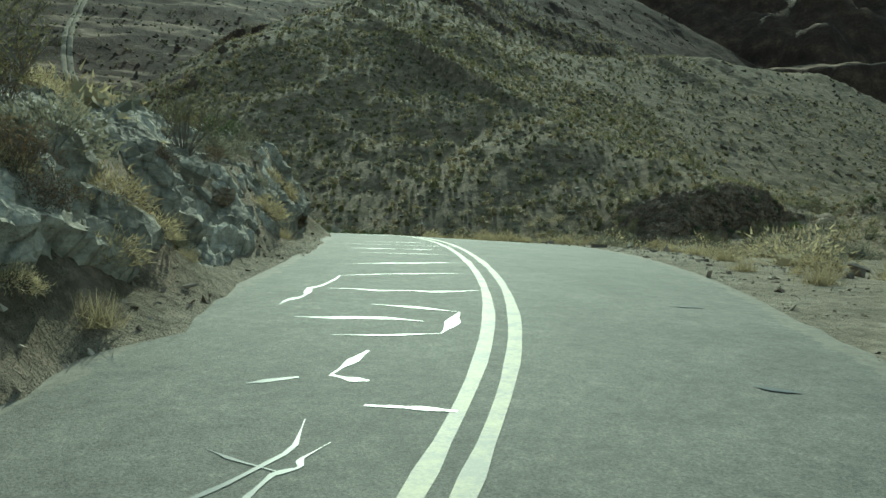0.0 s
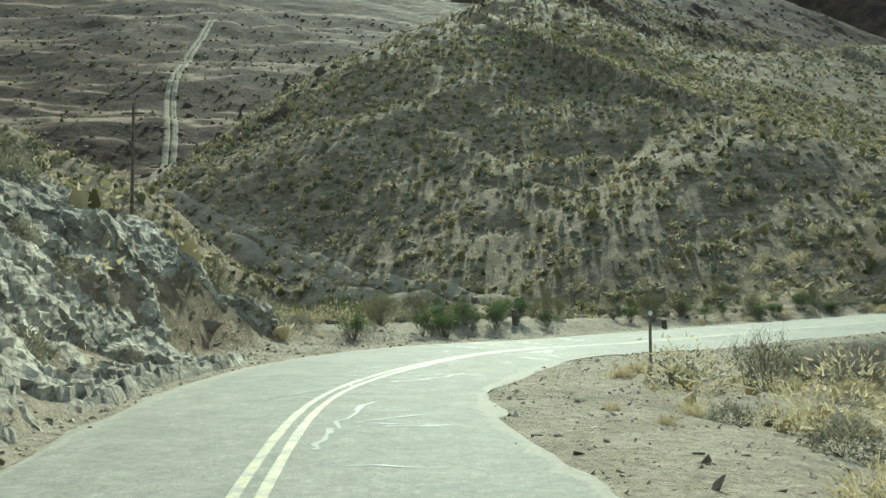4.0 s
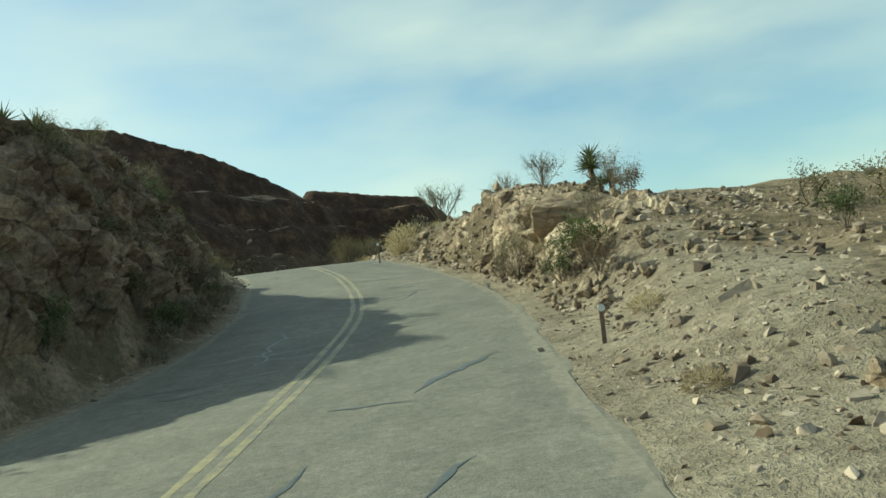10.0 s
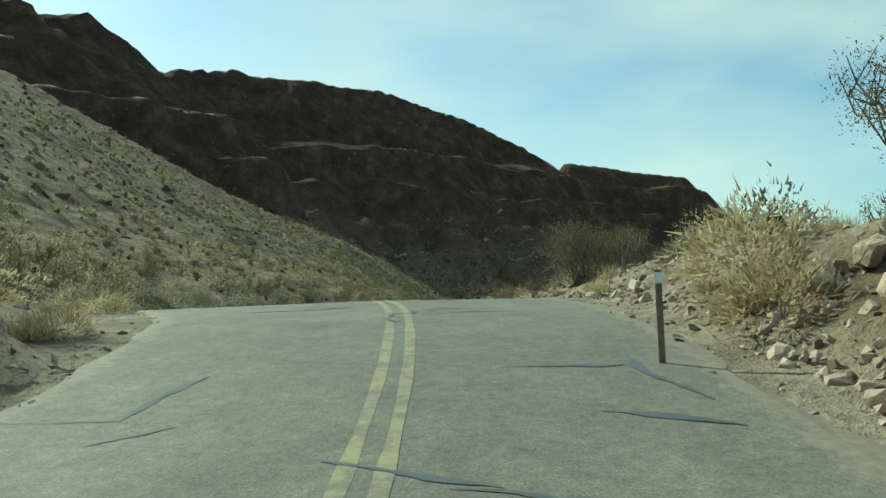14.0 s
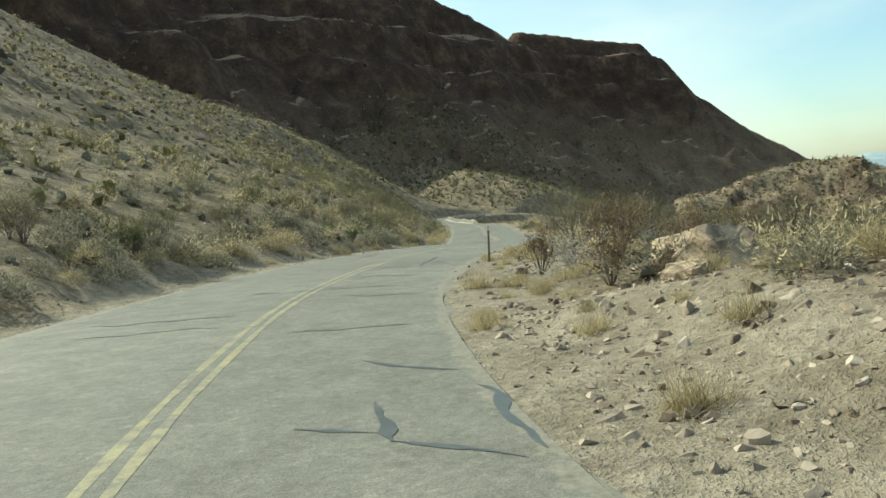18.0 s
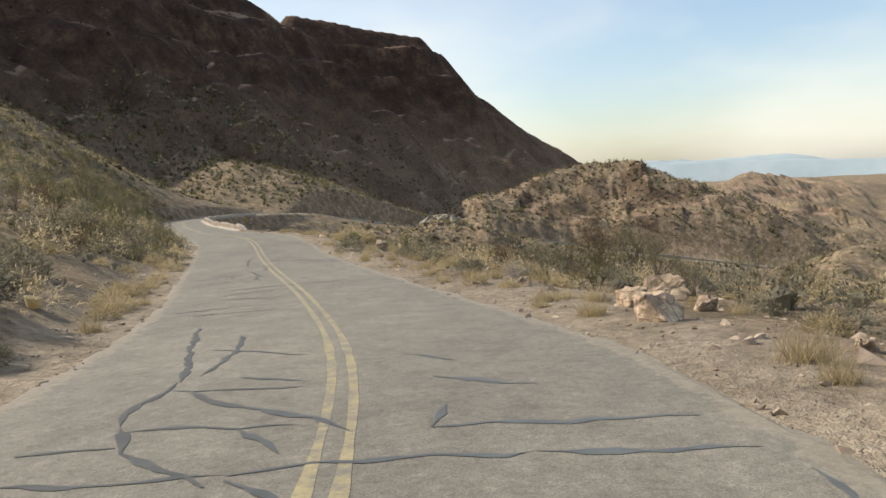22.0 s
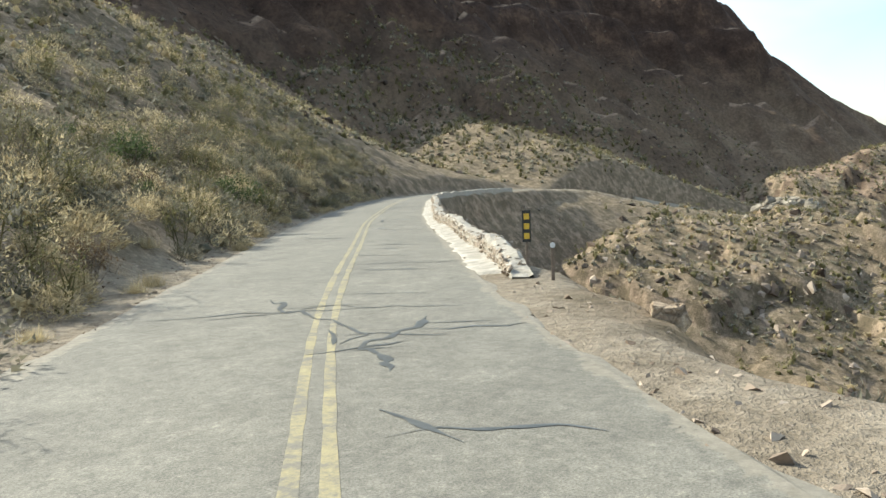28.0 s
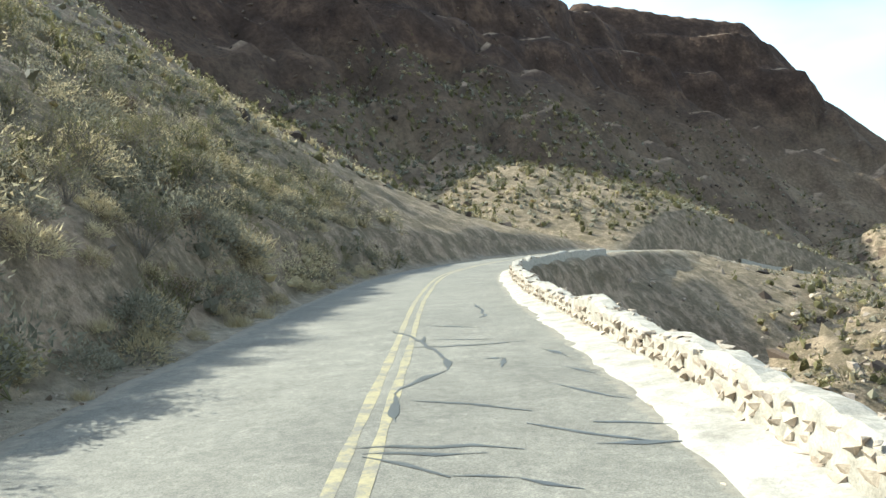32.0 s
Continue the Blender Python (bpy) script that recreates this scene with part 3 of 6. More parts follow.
def land(x, y):
    shape = x.shape
    x, y = x.ravel(), y.ravel()
    s, d, zr = road_coords(x, y)
    t = drive_time(s)
    a = np.abs(d)
    hl, hr = half(s, True), half(s, False)
    hw = np.where(d > 0, hl, hr)
    pl = [np.interp(t, LEFT[:, 0], LEFT[:, k]) for k in range(1, 6)]
    pr = [np.interp(t, RIGHT[:, 0], RIGHT[:, k]) for k in range(1, 6)]
    e = a - hl - pl[0]
    e = e + 0.5 * fbm(x, y, 3.0, 3, 5) * smooth01(e / 0.6 + 1)
    near = np.clip(e - pl[2], 0, 24)
    far = np.clip(e - pl[2] - 24, 0, 75) + 0.3 * np.clip(e - pl[2] - 99, 0, 80)
    left = zr + pl[1] * smooth01(e / pl[2]) + pl[3] * near + pl[4] * far
    e = a - hr - pr[0]
    e = e + 0.5 * fbm(x, y, 3.0, 3, 6) * smooth01(e / 0.6 + 1)
    right = zr + np.maximum(pr[1] * smooth01(e / pr[2]) + pr[3] * np.clip(e - pr[2], 0, 400), pr[4])
    h = np.where(d > 0, left, right)
    # the ground falls towards the wide valley beyond
    away = np.hypot(x - 110, y - 90)
    valley = -27 - 0.028 * np.clip(away - 150, 0, 1200) + 9 * (0.45 - np.abs(fbm(x, y, 110, 4, 9)))
    h = np.where(d < 0, h + (np.minimum(h, valley) - h) * smooth01((a - 60) / 140), h + (np.minimum(h, valley + 12) - h) * smooth01((a - 320) / 200))
    clear = smooth01((a - hw - 0.8) / 3.0)
    rough = fbm(x, y, 26, 4, 2)
    hills = ridge(x, y, SPUR, 0.63, 6)
    hills = np.maximum(hills, ridge(x, y, SPUR_TOE, 0.58, 3))
    hills = np.maximum(hills, ridge(x, y, BACK, 0.47, 10))
    hills = np.maximum(hills, ridge(x, y, FOOT, 0.34, 8))
    hills = np.maximum(hills, ridge(x, y, SIDE, 0.75, 2))
    hills = np.maximum(hills, ridge(x, y, CUT_END, 1.0, 1.0) + 0.5 * fbm(x, y, 4, 3, 36))
    hills = hills + (rough * 1.8 + 0.8 * np.abs(fbm(x, y, 9, 3, 16))) * smooth01((a - 10) / 20)
    m = ridge(x, y, MESA, 1.0, 0.0, 0.0, LEDGES, 13 * fbm(x, y, 60, 4, 23) + 5 * fbm(x, y, 18, 3, 27))
    nose = np.maximum(ridge(x, y, MESA_CAP, 1.4, 2, 3.0), ridge(x, y, MESA_NOSE, 0.95, 3)) + fbm(x, y, 40, 4, 18) * 1.2
    wob = 5 * fbm(x, y, 80, 4, 3)
    m = np.interp(m + wob, *BENCHES) - 0.6 * wob
    gully = np.abs(fbm(x, y, 55, 4, 15))
    m = m - 9 * np.exp(-(gully / 0.16) ** 2) * smooth01((m - 8) / 25) * smooth01((100 - m) / 45) + fbm(x, y, 30, 4, 8) * 1.8
    m = np.where(0.35 * (x - 653) - 0.94 * (y - 248) > 0, np.minimum(m, 106 - 1.25 * (0.35 * (x - 653) - 0.94 * (y - 248))), m)
    m = np.maximum(m, nose)
    LAND_DARK[0] = np.maximum(m, ridge(x, y, BACK, 0.47, 10))
    hills = np.maximum(hills, m)
    for crest, slope in ((KNOB, 0.42), (CRAG_HILL, 0.42), (CRAG, 0.9), (LOW_HILLS, 0.3), (MID_HILLS, 0.36), (EAST_HILLS, 0.34)):
        hills = np.maximum(hills, ridge(x, y, crest, slope, 3) + fbm(x, y, 14, 4, 4) * 1.6 + 2.2 * facets(x, y, 13.0, 25))
    face = ridge(x, y, BLUFF, 1.25, 2.0) + fbm(x, y, 5, 4, 12) * 0.9
    face = np.maximum(face, ridge(x, y, KNOLL, 1.15, 2.5) + fbm(x, y, 5, 4, 13) * 0.5)
    hills = np.where(a > 22, hills, np.minimum(hills, zr + np.maximum(a - 5, 0) * 1.5))
    hills = np.where((d < 0) & (t > 40) & (a < 60), np.minimum(hills, zr - 1.2 - 0.04 * a), hills)
    h = smax(h, hills - 15 * (1 - clear), 1.0)
    face = np.minimum(face, zr - 0.3 + np.maximum(a - hw - 0.7, 0) * np.where(d > 0, 4.0, 2.2))
    h = np.maximum(h, np.where(a > hw + 0.6, face, -1e4))
    # small unevenness off the carriageway, none on it
    h = h + (fbm(x, y, 1.6, 3, 21) * 0.10 + fbm(x, y, 6, 2, 22) * 0.15) * clear
    on = smooth01((a - hw + 0.5) / 0.9)
    h = np.where(on < 1, (zr - 0.05) * (1 - on) + h * on, h)
    LAND_DARK[0] = ((LAND_DARK[0] > h - 6 + 2 * fbm(x, y, 25, 3, 19)) | (h > 64 + 9 * fbm(x, y, 40, 4, 28)) | ((x < -42 + 14 * fbm(x, y, 30, 4, 29)) & (y > 128)) | ((x > 440 + 20 * fbm(x, y, 30, 4, 30)) & (h > -22) & (y < 200) & (fbm(x, y, 12, 3, 34) > -0.35))).reshape(shape)
    bend = np.where(d > 0, smooth01((t - 4.6) / 0.6) * smooth01((9.0 - t) / 0.8), 0.5 * smooth01((7.5 - t) / 0.8))
    NEAR_ROAD[0] = smooth01((2.6 + 11 * bend - a + hw - 1.8 * fbm(x, y, 3.0, 4, 26)) / 1.6 + 0.5).reshape(shape)
    return h.reshape(shape)


def axis(lo, hi, step, below, above):
    """Even steps between lo and hi; beyond them steps that widen slowly as far as below and above, then fast."""
    def side(reach):
        out, g, v = [], step, 0.0
        while v < 4300:
            g = min(g * 1.03, 4.2) if v < reach else g * 1.07
            v += g
            out.append(v)
        return np.array(out)
    mid = np.arange(lo, hi, step)
    return np.concatenate([lo - side(below)[::-1], mid, mid[-1] + side(above)])


GX, GY = axis(-22, 245, 0.8, 180, 490), axis(-12, 195, 0.8, 60, 460)
XX, YY = np.meshgrid(GX, GY, indexing="ij")
ZZ = land(XX, YY)


def ground_at(x, y):
    """Height of the ground's mesh."""
    x, y = np.asarray(x, float), np.asarray(y, float)
    i = np.clip(np.searchsorted(GX, x) - 1, 0, len(GX) - 2)
    j = np.clip(np.searchsorted(GY, y) - 1, 0, len(GY) - 2)
    u, v = (x - GX[i]) / (GX[i + 1] - GX[i]), (y - GY[j]) / (GY[j + 1] - GY[j])
    return (ZZ[i, j] * (1 - u) + ZZ[i + 1, j] * u) * (1 - v) + (ZZ[i, j + 1] * (1 - u) + ZZ[i + 1, j + 1] * u) * v


ground = new("ground", mesh_from("ground", np.stack([XX.ravel(), YY.ravel(), ZZ.ravel()], 1), grid_faces(len(GX), len(GY)), GROUND, True))
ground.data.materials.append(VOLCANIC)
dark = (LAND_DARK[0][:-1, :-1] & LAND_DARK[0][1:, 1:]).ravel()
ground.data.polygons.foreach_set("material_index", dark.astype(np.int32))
attr = ground.data.attributes.new("verge", "FLOAT", "POINT")
attr.data.foreach_set("value", NEAR_ROAD[0].ravel().astype(np.float32))
tagged(ground, "dry tan desert ground with gravel verges, scree slopes and dark volcanic hills", "ground", kind="structure")

# ---- carriageway ----
ACROSS = np.array([-1.03, -1.0, -0.97, -0.88, -0.75, -0.5, -0.25, 0, 0.25, 0.5, 0.75, 0.88, 0.97, 1.0, 1.03])
rs = np.arange(0, ROAD_S[-1] - 1, 0.5)
rows = []
for k, dd in enumerate(ACROSS):
    rim = k in (0, 1, len(ACROSS) - 2, len(ACROSS) - 1)
    ragged = dd * half(rs, dd > 0) + (0.20 * fbm(rs, rs * 0 + (0 if dd < 0 else 7), 1.3, 4, 31) if rim else 0)
    p = road_point(rs, ragged + rs * 0, 0.0)
    p[:, 2] += 0.035 - 0.012 * np.abs(ragged) - (0.30 if abs(dd) > 1.01 else 0.02 if rim else 0)
    rows.append(p)
rv = np.stack(rows, 1).reshape(-1, 3)
road = new("road", mesh_from("road", rv, grid_faces(len(rs), len(ACROSS))[:, ::-1], ASPHALT, False))
attr = road.data.attributes.new("edge", "FLOAT", "POINT")
attr.data.foreach_set("value", np.tile(np.abs(ACROSS) ** 7, len(rs)).astype(np.float32))
tagged(road, "old grey two-lane asphalt road with tar-sealed cracks", "road", kind="structure")


def strip(s, d, width, lift):
    """A thin band on the carriageway along (s, d)."""
    s, d, width = np.asarray(s, float), np.asarray(d, float), np.asarray(width, float) + 0 * np.asarray(s, float)
    ds, dd = np.gradient(s), np.gradient(d)
    ln = np.hypot(ds, dd) + 1e-9
    ns, nd = -dd / ln, ds / ln
    pts = []
    for sg in (-0.5, 0.5):
        q = road_point(s + ns * width * sg, d + nd * width * sg)
        q[:, 2] += 0.035 - 0.012 * np.abs(d) + lift
        pts.append(q)
    v = np.stack(pts, 1).reshape(-1, 3)
    return v, grid_faces(len(s), 2)[:, ::-1]


for off in (0.12, -0.12):
    ss = np.arange(0.5, ROAD_S[-1] - 2, 0.4)
    v, f = strip(ss, off + 0.02 * fbm(ss, ss * 0, 9, 2, 40), 0.11 + 0.03 * fbm(ss, ss * 0 + 3, 0.8, 2, 41), 0.003)
    part("centre_line", mesh_from("centre_line", v, f, PAINT), None, road, "worn yellow painted line")


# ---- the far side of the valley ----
def make_painted_haze():
    # air haze painted on the ranges: blue-grey base colour plus weak emission
    m, nt, b = material("painted_haze_glow", 1.0, 0.0)
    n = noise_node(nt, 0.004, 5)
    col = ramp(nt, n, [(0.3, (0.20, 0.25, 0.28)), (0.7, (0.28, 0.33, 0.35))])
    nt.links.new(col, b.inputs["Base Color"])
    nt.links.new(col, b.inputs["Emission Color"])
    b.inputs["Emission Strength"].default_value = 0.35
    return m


PAINTED_HAZE = make_painted_haze()
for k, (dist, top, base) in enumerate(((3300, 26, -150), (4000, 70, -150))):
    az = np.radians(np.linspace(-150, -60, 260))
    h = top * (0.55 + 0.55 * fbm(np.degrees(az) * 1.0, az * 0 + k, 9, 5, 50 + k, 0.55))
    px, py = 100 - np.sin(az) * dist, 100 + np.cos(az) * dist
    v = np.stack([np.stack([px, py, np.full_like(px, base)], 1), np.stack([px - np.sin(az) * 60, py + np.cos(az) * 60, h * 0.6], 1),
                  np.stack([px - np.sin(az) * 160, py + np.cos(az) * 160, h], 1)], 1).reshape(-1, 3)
    ob = new("backdrop", mesh_from("backdrop", v, grid_faces(len(az), 3), PAINTED_HAZE, True))
    tagged(ob, "desert mountain range on the horizon, painted pale blue with glowing haze", "mountains", kind="structure")


# ---- shapes ----
def hull_rock(rng, n=16, squash=(1.0, 0.8, 0.65), seed_box=0.75):
    """An angular rock, about one metre across, round its centre."""
    bm = bmesh.new()
    for _ in range(n):
        p = rng.normal(size=3)
        p /= np.linalg.norm(p)
        p = p * (1 - seed_box) + np.clip(p * 1.5, -1, 1) * seed_box
        p *= rng.uniform(0.75, 1.0)
        bm.verts.new(Vector((p[0] * squash[0], p[1] * squash[1], p[2] * squash[2])) * 0.5)
    bmesh.ops.convex_hull(bm, input=bm.verts)
    loose = [v for v in bm.verts if not v.link_faces]
    bmesh.ops.delete(bm, geom=loose, context="VERTS")
    bmesh.ops.recalc_face_normals(bm, faces=bm.faces)
    return bm


def worn_rock(rng, n=18, squash=(1.0, 0.8, 0.65)):
    """A larger rock with broken edges and uneven faces."""
    bm = hull_rock(rng, n, squash)
    bmesh.ops.bevel(bm, geom=list(bm.edges), offset=0.022, segments=1, affect="EDGES", profile=0.5)
    bmesh.ops.triangulate(bm, faces=bm.faces)
    for longest in (0.16, 0.11):
        bmesh.ops.subdivide_edges(bm, edges=[e for e in bm.edges if e.calc_length() > longest], cuts=1)
        bmesh.ops.triangulate(bm, faces=bm.faces)
    off = Vector(rng.uniform(-50, 50, 3))
    for v in bm.verts:
        q = v.co * 4 + off
        v.co += v.co.normalized() * (0.05 * noise.fractal(q, 0.7, 2.0, 4) - 0.05 * abs(noise.noise(q * 1.7)))
    return bm


def to_mesh(name, bm, mat, smooth=False):
    me = bpy.data.meshes.new(name)
    bm.to_mesh(me)
    bm.free()
    me.materials.append(mat)
    if smooth:
        me.polygons.foreach_set("use_smooth", np.full(len(me.polygons), True))
    return me


def leaf_material(name, dark, light, through_share=0.35):
    m, nt, b = material(name, 0.75, 0.25)
    geo = nt.nodes.new("ShaderNodeNewGeometry")
    info = nt.nodes.new("ShaderNodeObjectInfo")
    add = nt.nodes.new("ShaderNodeMath")
    add.operation = "MULTIPLY_ADD"
    add.inputs[1].default_value, add.inputs[2].default_value = 0.65, 0.0
    nt.links.new(geo.outputs["Random Per Island"], add.inputs[0])
    mul = nt.nodes.new("ShaderNodeMath")
    mul.operation = "MULTIPLY_ADD"
    mul.inputs[1].default_value = 0.35
    nt.links.new(info.outputs["Random"], mul.inputs[0])
    nt.links.new(add.outputs[0], mul.inputs[2])
    col = ramp(nt, mul.outputs[0], [(0.1, dark), (0.9, light)])
    nt.links.new(col, b.inputs["Base Color"])
    tr = nt.nodes.new("ShaderNodeBsdfTranslucent")
    nt.links.new(col, tr.inputs["Color"])
    mx = nt.nodes.new("ShaderNodeMixShader")
    mx.inputs[0].default_value = through_share
    out = nt.nodes["Material Output"]
    nt.links.new(b.outputs[0], mx.inputs[1])
    nt.links.new(tr.outputs[0], mx.inputs[2])
    nt.links.new(mx.outputs[0], out.inputs["Surface"])
    return m


OLIVE = leaf_material("olive_leaves", (0.074, 0.072, 0.032), (0.220, 0.195, 0.090), 0.45)
GREEN = leaf_material("green_leaves", (0.040, 0.060, 0.022), (0.130, 0.165, 0.060))
SAGE = leaf_material("grey_sage_leaves", (0.110, 0.102, 0.072), (0.300, 0.275, 0.200), 0.42)
STRAW = leaf_material("dry_straw", (0.24, 0.19, 0.105), (0.56, 0.47, 0.29), 0.45)
RUST = leaf_material("rusty_brown_twigs", (0.085, 0.055, 0.030), (0.23, 0.155, 0.085), 0.3)
BLADE = leaf_material("stiff_yucca_blades", (0.070, 0.085, 0.040), (0.20, 0.215, 0.110), 0.2)
TWIG = mottled("grey_twigs", (0.11, 0.09, 0.07), (0.26, 0.22, 0.18), 6.0, 0.9, 0.1, 40, (0.3, 0.004))
WOOD = mottled("weathered_post_wood", (0.06, 0.045, 0.035), (0.17, 0.13, 0.10), 4.0, 0.9, 0.1, 60, (0.6, 0.004))
STEEL = mottled("rusty_post_steel", (0.10, 0.075, 0.055), (0.22, 0.17, 0.13), 9.0, 0.7, 0.3, 70, (0.4, 0.002))
REFLECTOR = mottled("white_reflector", (0.55, 0.56, 0.55), (0.75, 0.76, 0.74), 9.0, 0.4, 0.5, 60, (0.1, 0.001))
AMBER = mottled("yellow_reflector", (0.55, 0.34, 0.03), (0.75, 0.50, 0.06), 9.0, 0.4, 0.5, 60, (0.1, 0.001))
BLACK = mottled("black_sign_plate", (0.02, 0.02, 0.02), (0.05, 0.05, 0.045), 9.0, 0.6, 0.3, 60, (0.1, 0.001))


def tubes(paths, radius, sides=3):
    """Thin tapered stems along paths (lists of points)."""
    verts, faces, base = [], [], 0
    for p in paths:
        p = np.asarray(p, float)
        n = len(p)
        ax = np.gradient(p, axis=0)
        ax /= np.linalg.norm(ax, axis=1)[:, None] + 1e-9
        ref = np.array([0.31, 0.83, 0.46])
        u = np.cross(ax, ref)
        u /= np.linalg.norm(u, axis=1)[:, None] + 1e-9
        w = np.cross(ax, u)
        r = radius * np.linspace(1.0, 0.25, n)[:, None]
        for k in range(sides):
            g = 2 * math.pi * k / sides
            verts.append((p + r * (math.cos(g) * u + math.sin(g) * w))[:, None])
        ring = np.concatenate(verts[-sides:], 1).reshape(-1, 3)
        del verts[-sides:]
        verts.append(ring)
        for i in range(n - 1):
            for k in range(sides):
                a, b = base + i * sides + k, base + i * sides + (k + 1) % sides
                faces.append((a, b, b + sides, a + sides))
        base += n * sides
    return np.concatenate(verts), np.array(faces)


def blades(rng, points, dirs, length, width):
    """Small three-cornered leaves at points, pointing along dirs."""
    n = len(points)
    side = np.cross(dirs, rng.normal(size=(n, 3)))
    side /= np.linalg.norm(side, axis=1)[:, None] + 1e-9
    ln = length * rng.uniform(0.6, 1.3, n)[:, None]
    wd = width * rng.uniform(0.6, 1.3, n)[:, None]
    v = np.stack([points - side * wd * 0.5, points + side * wd * 0.5, points + dirs * ln], 1).reshape(-1, 3)
    return v, np.arange(3 * n).reshape(-1, 3)


def unit(v):
    return v / (np.linalg.norm(v, axis=-1, keepdims=True) + 1e-9)


def open_bush(rng, height, spread, stems, leaves, leaf, width):
    """A bush of bare stems that fan out from the base, with leaves on their outer half."""
    paths, pts, dirs = [], [], []
    for _ in range(stems):
        g, lean = rng.uniform(0, 2 * math.pi), rng.uniform(0.15, 1.0)
        tip = np.array([math.cos(g) * spread * lean, math.sin(g) * spread * lean, height * rng.uniform(0.6, 1.0) * (1.1 - 0.35 * lean)])
        bend = rng.normal(size=3) * 0.07
        u = np.linspace(0, 1, 5)[:, None]
        path = tip * u ** np.array([1.0, 1.0, 0.85]) + bend * np.sin(u * 3.1) + np.array([0, 0, -0.06]) * (1 - u)
        paths.append(path)
        for _ in range(2):
            k = rng.integers(2, 4)
            paths.append(np.stack([path[k], path[k] + unit(rng.normal(size=3) + (0, 0, 0.9) + tip * 0.5) * height * 0.16,
                                   path[k] + unit(rng.normal(size=3) * 0.6 + (0, 0, 0.9) + tip * 0.6) * height * 0.30]))
    stem = np.concatenate([p[1:] for p in paths])
    ends = np.concatenate([p[-2:] for p in paths])
    pick = ends[rng.integers(0, len(ends), leaves)] + rng.normal(size=(leaves, 3)) * spread * 0.09
    pick[:, 2] = np.maximum(pick[:, 2], 0.03)
    return tubes(paths, 0.012 * height ** 0.5), blades(rng, pick, unit(rng.normal(size=(leaves, 3)) + (0, 0, 0.8)), leaf, width)


def mound_bush(rng, height, spread, leaves, leaf, width):
    """A dense low mound of fine twigs pointing outwards, with an uneven outline."""
    d = unit(rng.normal(size=(leaves, 3)))
    d[:, 2] = np.abs(d[:, 2])
    lump = 1 + 0.22 * np.sin(d[:, 0] * 5 + 1.3) * np.cos(d[:, 1] * 6) + 0.12 * rng.normal(size=leaves)
    r = rng.uniform(0.45, 1.0, leaves) ** 0.5 * lump
    p = d * r[:, None] * np.array([spread, spread, height])
    p[:, 2] = np.maximum(p[:, 2], 0.01)
    stems = []
    for _ in range(6):
        g = unit(rng.normal(size=3) + (0, 0, 1.2))
        g[2] = abs(g[2])
        stems.append(np.linspace(0, 1, 3)[:, None] * g * np.array([spread, spread, height]) * 0.8)
    return tubes(stems, 0.010), blades(rng, p, unit(d + rng.normal(size=(leaves, 3)) * 0.5), leaf, width)


def grass_tuft(rng, height, spread, count):
    base = rng.normal(size=(count, 3)) * spread * 0.3
    base[:, 2] = 0
    d = unit(rng.normal(size=(count, 3)) * 0.55 + (0, 0, 1.0))
    d[:, 2] = np.abs(d[:, 2])
    return blades(rng, base, d, height, 0.010)


def rosette(rng, count, length, width, up=0.35):
    """Stiff blades all round a short heart, folded along the middle."""
    verts, faces = [], []
    for k in range(count):
        g, el = k * 2.39996, math.asin(min(0.98, up + (1 - up) * (k + 0.5) / count * rng.uniform(0.85, 1.1)))
        d = np.array([math.cos(g) * math.cos(el), math.sin(g) * math.cos(el), math.sin(el)])
        s = np.array([-math.sin(g), math.cos(g), 0])
        n = np.cross(d, s)
        ln, w = length * rng.uniform(0.8, 1.1), width * rng.uniform(0.8, 1.1)
        b = len(verts)
        verts += [d * 0.05 - s * w * 0.5, d * 0.05 - n * w * 0.25, d * 0.05 + s * w * 0.5,
                  d * ln * 0.5 - s * w * 0.42, d * ln * 0.5 - n * w * 0.2, d * ln * 0.5 + s * w * 0.42, d * ln]
        faces += [(b, b + 1, b + 4), (b, b + 4, b + 3), (b + 1, b + 2, b + 5), (b + 1, b + 5, b + 4), (b + 3, b + 4, b + 6), (b + 4, b + 5, b + 6)]
    return np.array(verts), np.array(faces)


rng = np.random.default_rng(7)
HIDDEN = Matrix.Translation((0, 0, -400))


def make_bush(name, label, category, group, woody, leafy, wood_mat, leaf_mat):
    top = new(name)
    if woody is not None:
        part("trunk", mesh_from(name + "_stems", *woody, wood_mat), None, top)
    part("foliage", mesh_from(name + "_foliage", *leafy, leaf_mat), None, top)
    return tagged(top, label, category, group)


class Kind:
    """A few grown shapes of one plant, planted by copying."""

    def __init__(self, shapes):
        self.shapes, self.used = shapes, [False] * len(shapes)

    def plant(self, x, y, size=1.0, which=None, sink=0.03, z=None):
        k = int(rng.integers(len(self.shapes))) if which is None else which
        z = float(ground_at(x, y)) if z is None else z
        m = Matrix.LocRotScale((x, y, z - sink), Euler((rng.normal() * 0.05, rng.normal() * 0.05, rng.uniform(0, 6.28))), None)
        ob = self.shapes[k]
        if not self.used[k]:
            self.used[k] = True
            ob.scale = (size,) * 3
            ob.matrix_basis = m @ Matrix.Diagonal((size, size, size, 1))
            return ob
        old = ob.scale.copy()
        ob.scale = (size,) * 3
        twin = copy_thing(ob, m)
        ob.scale = old
        return twin


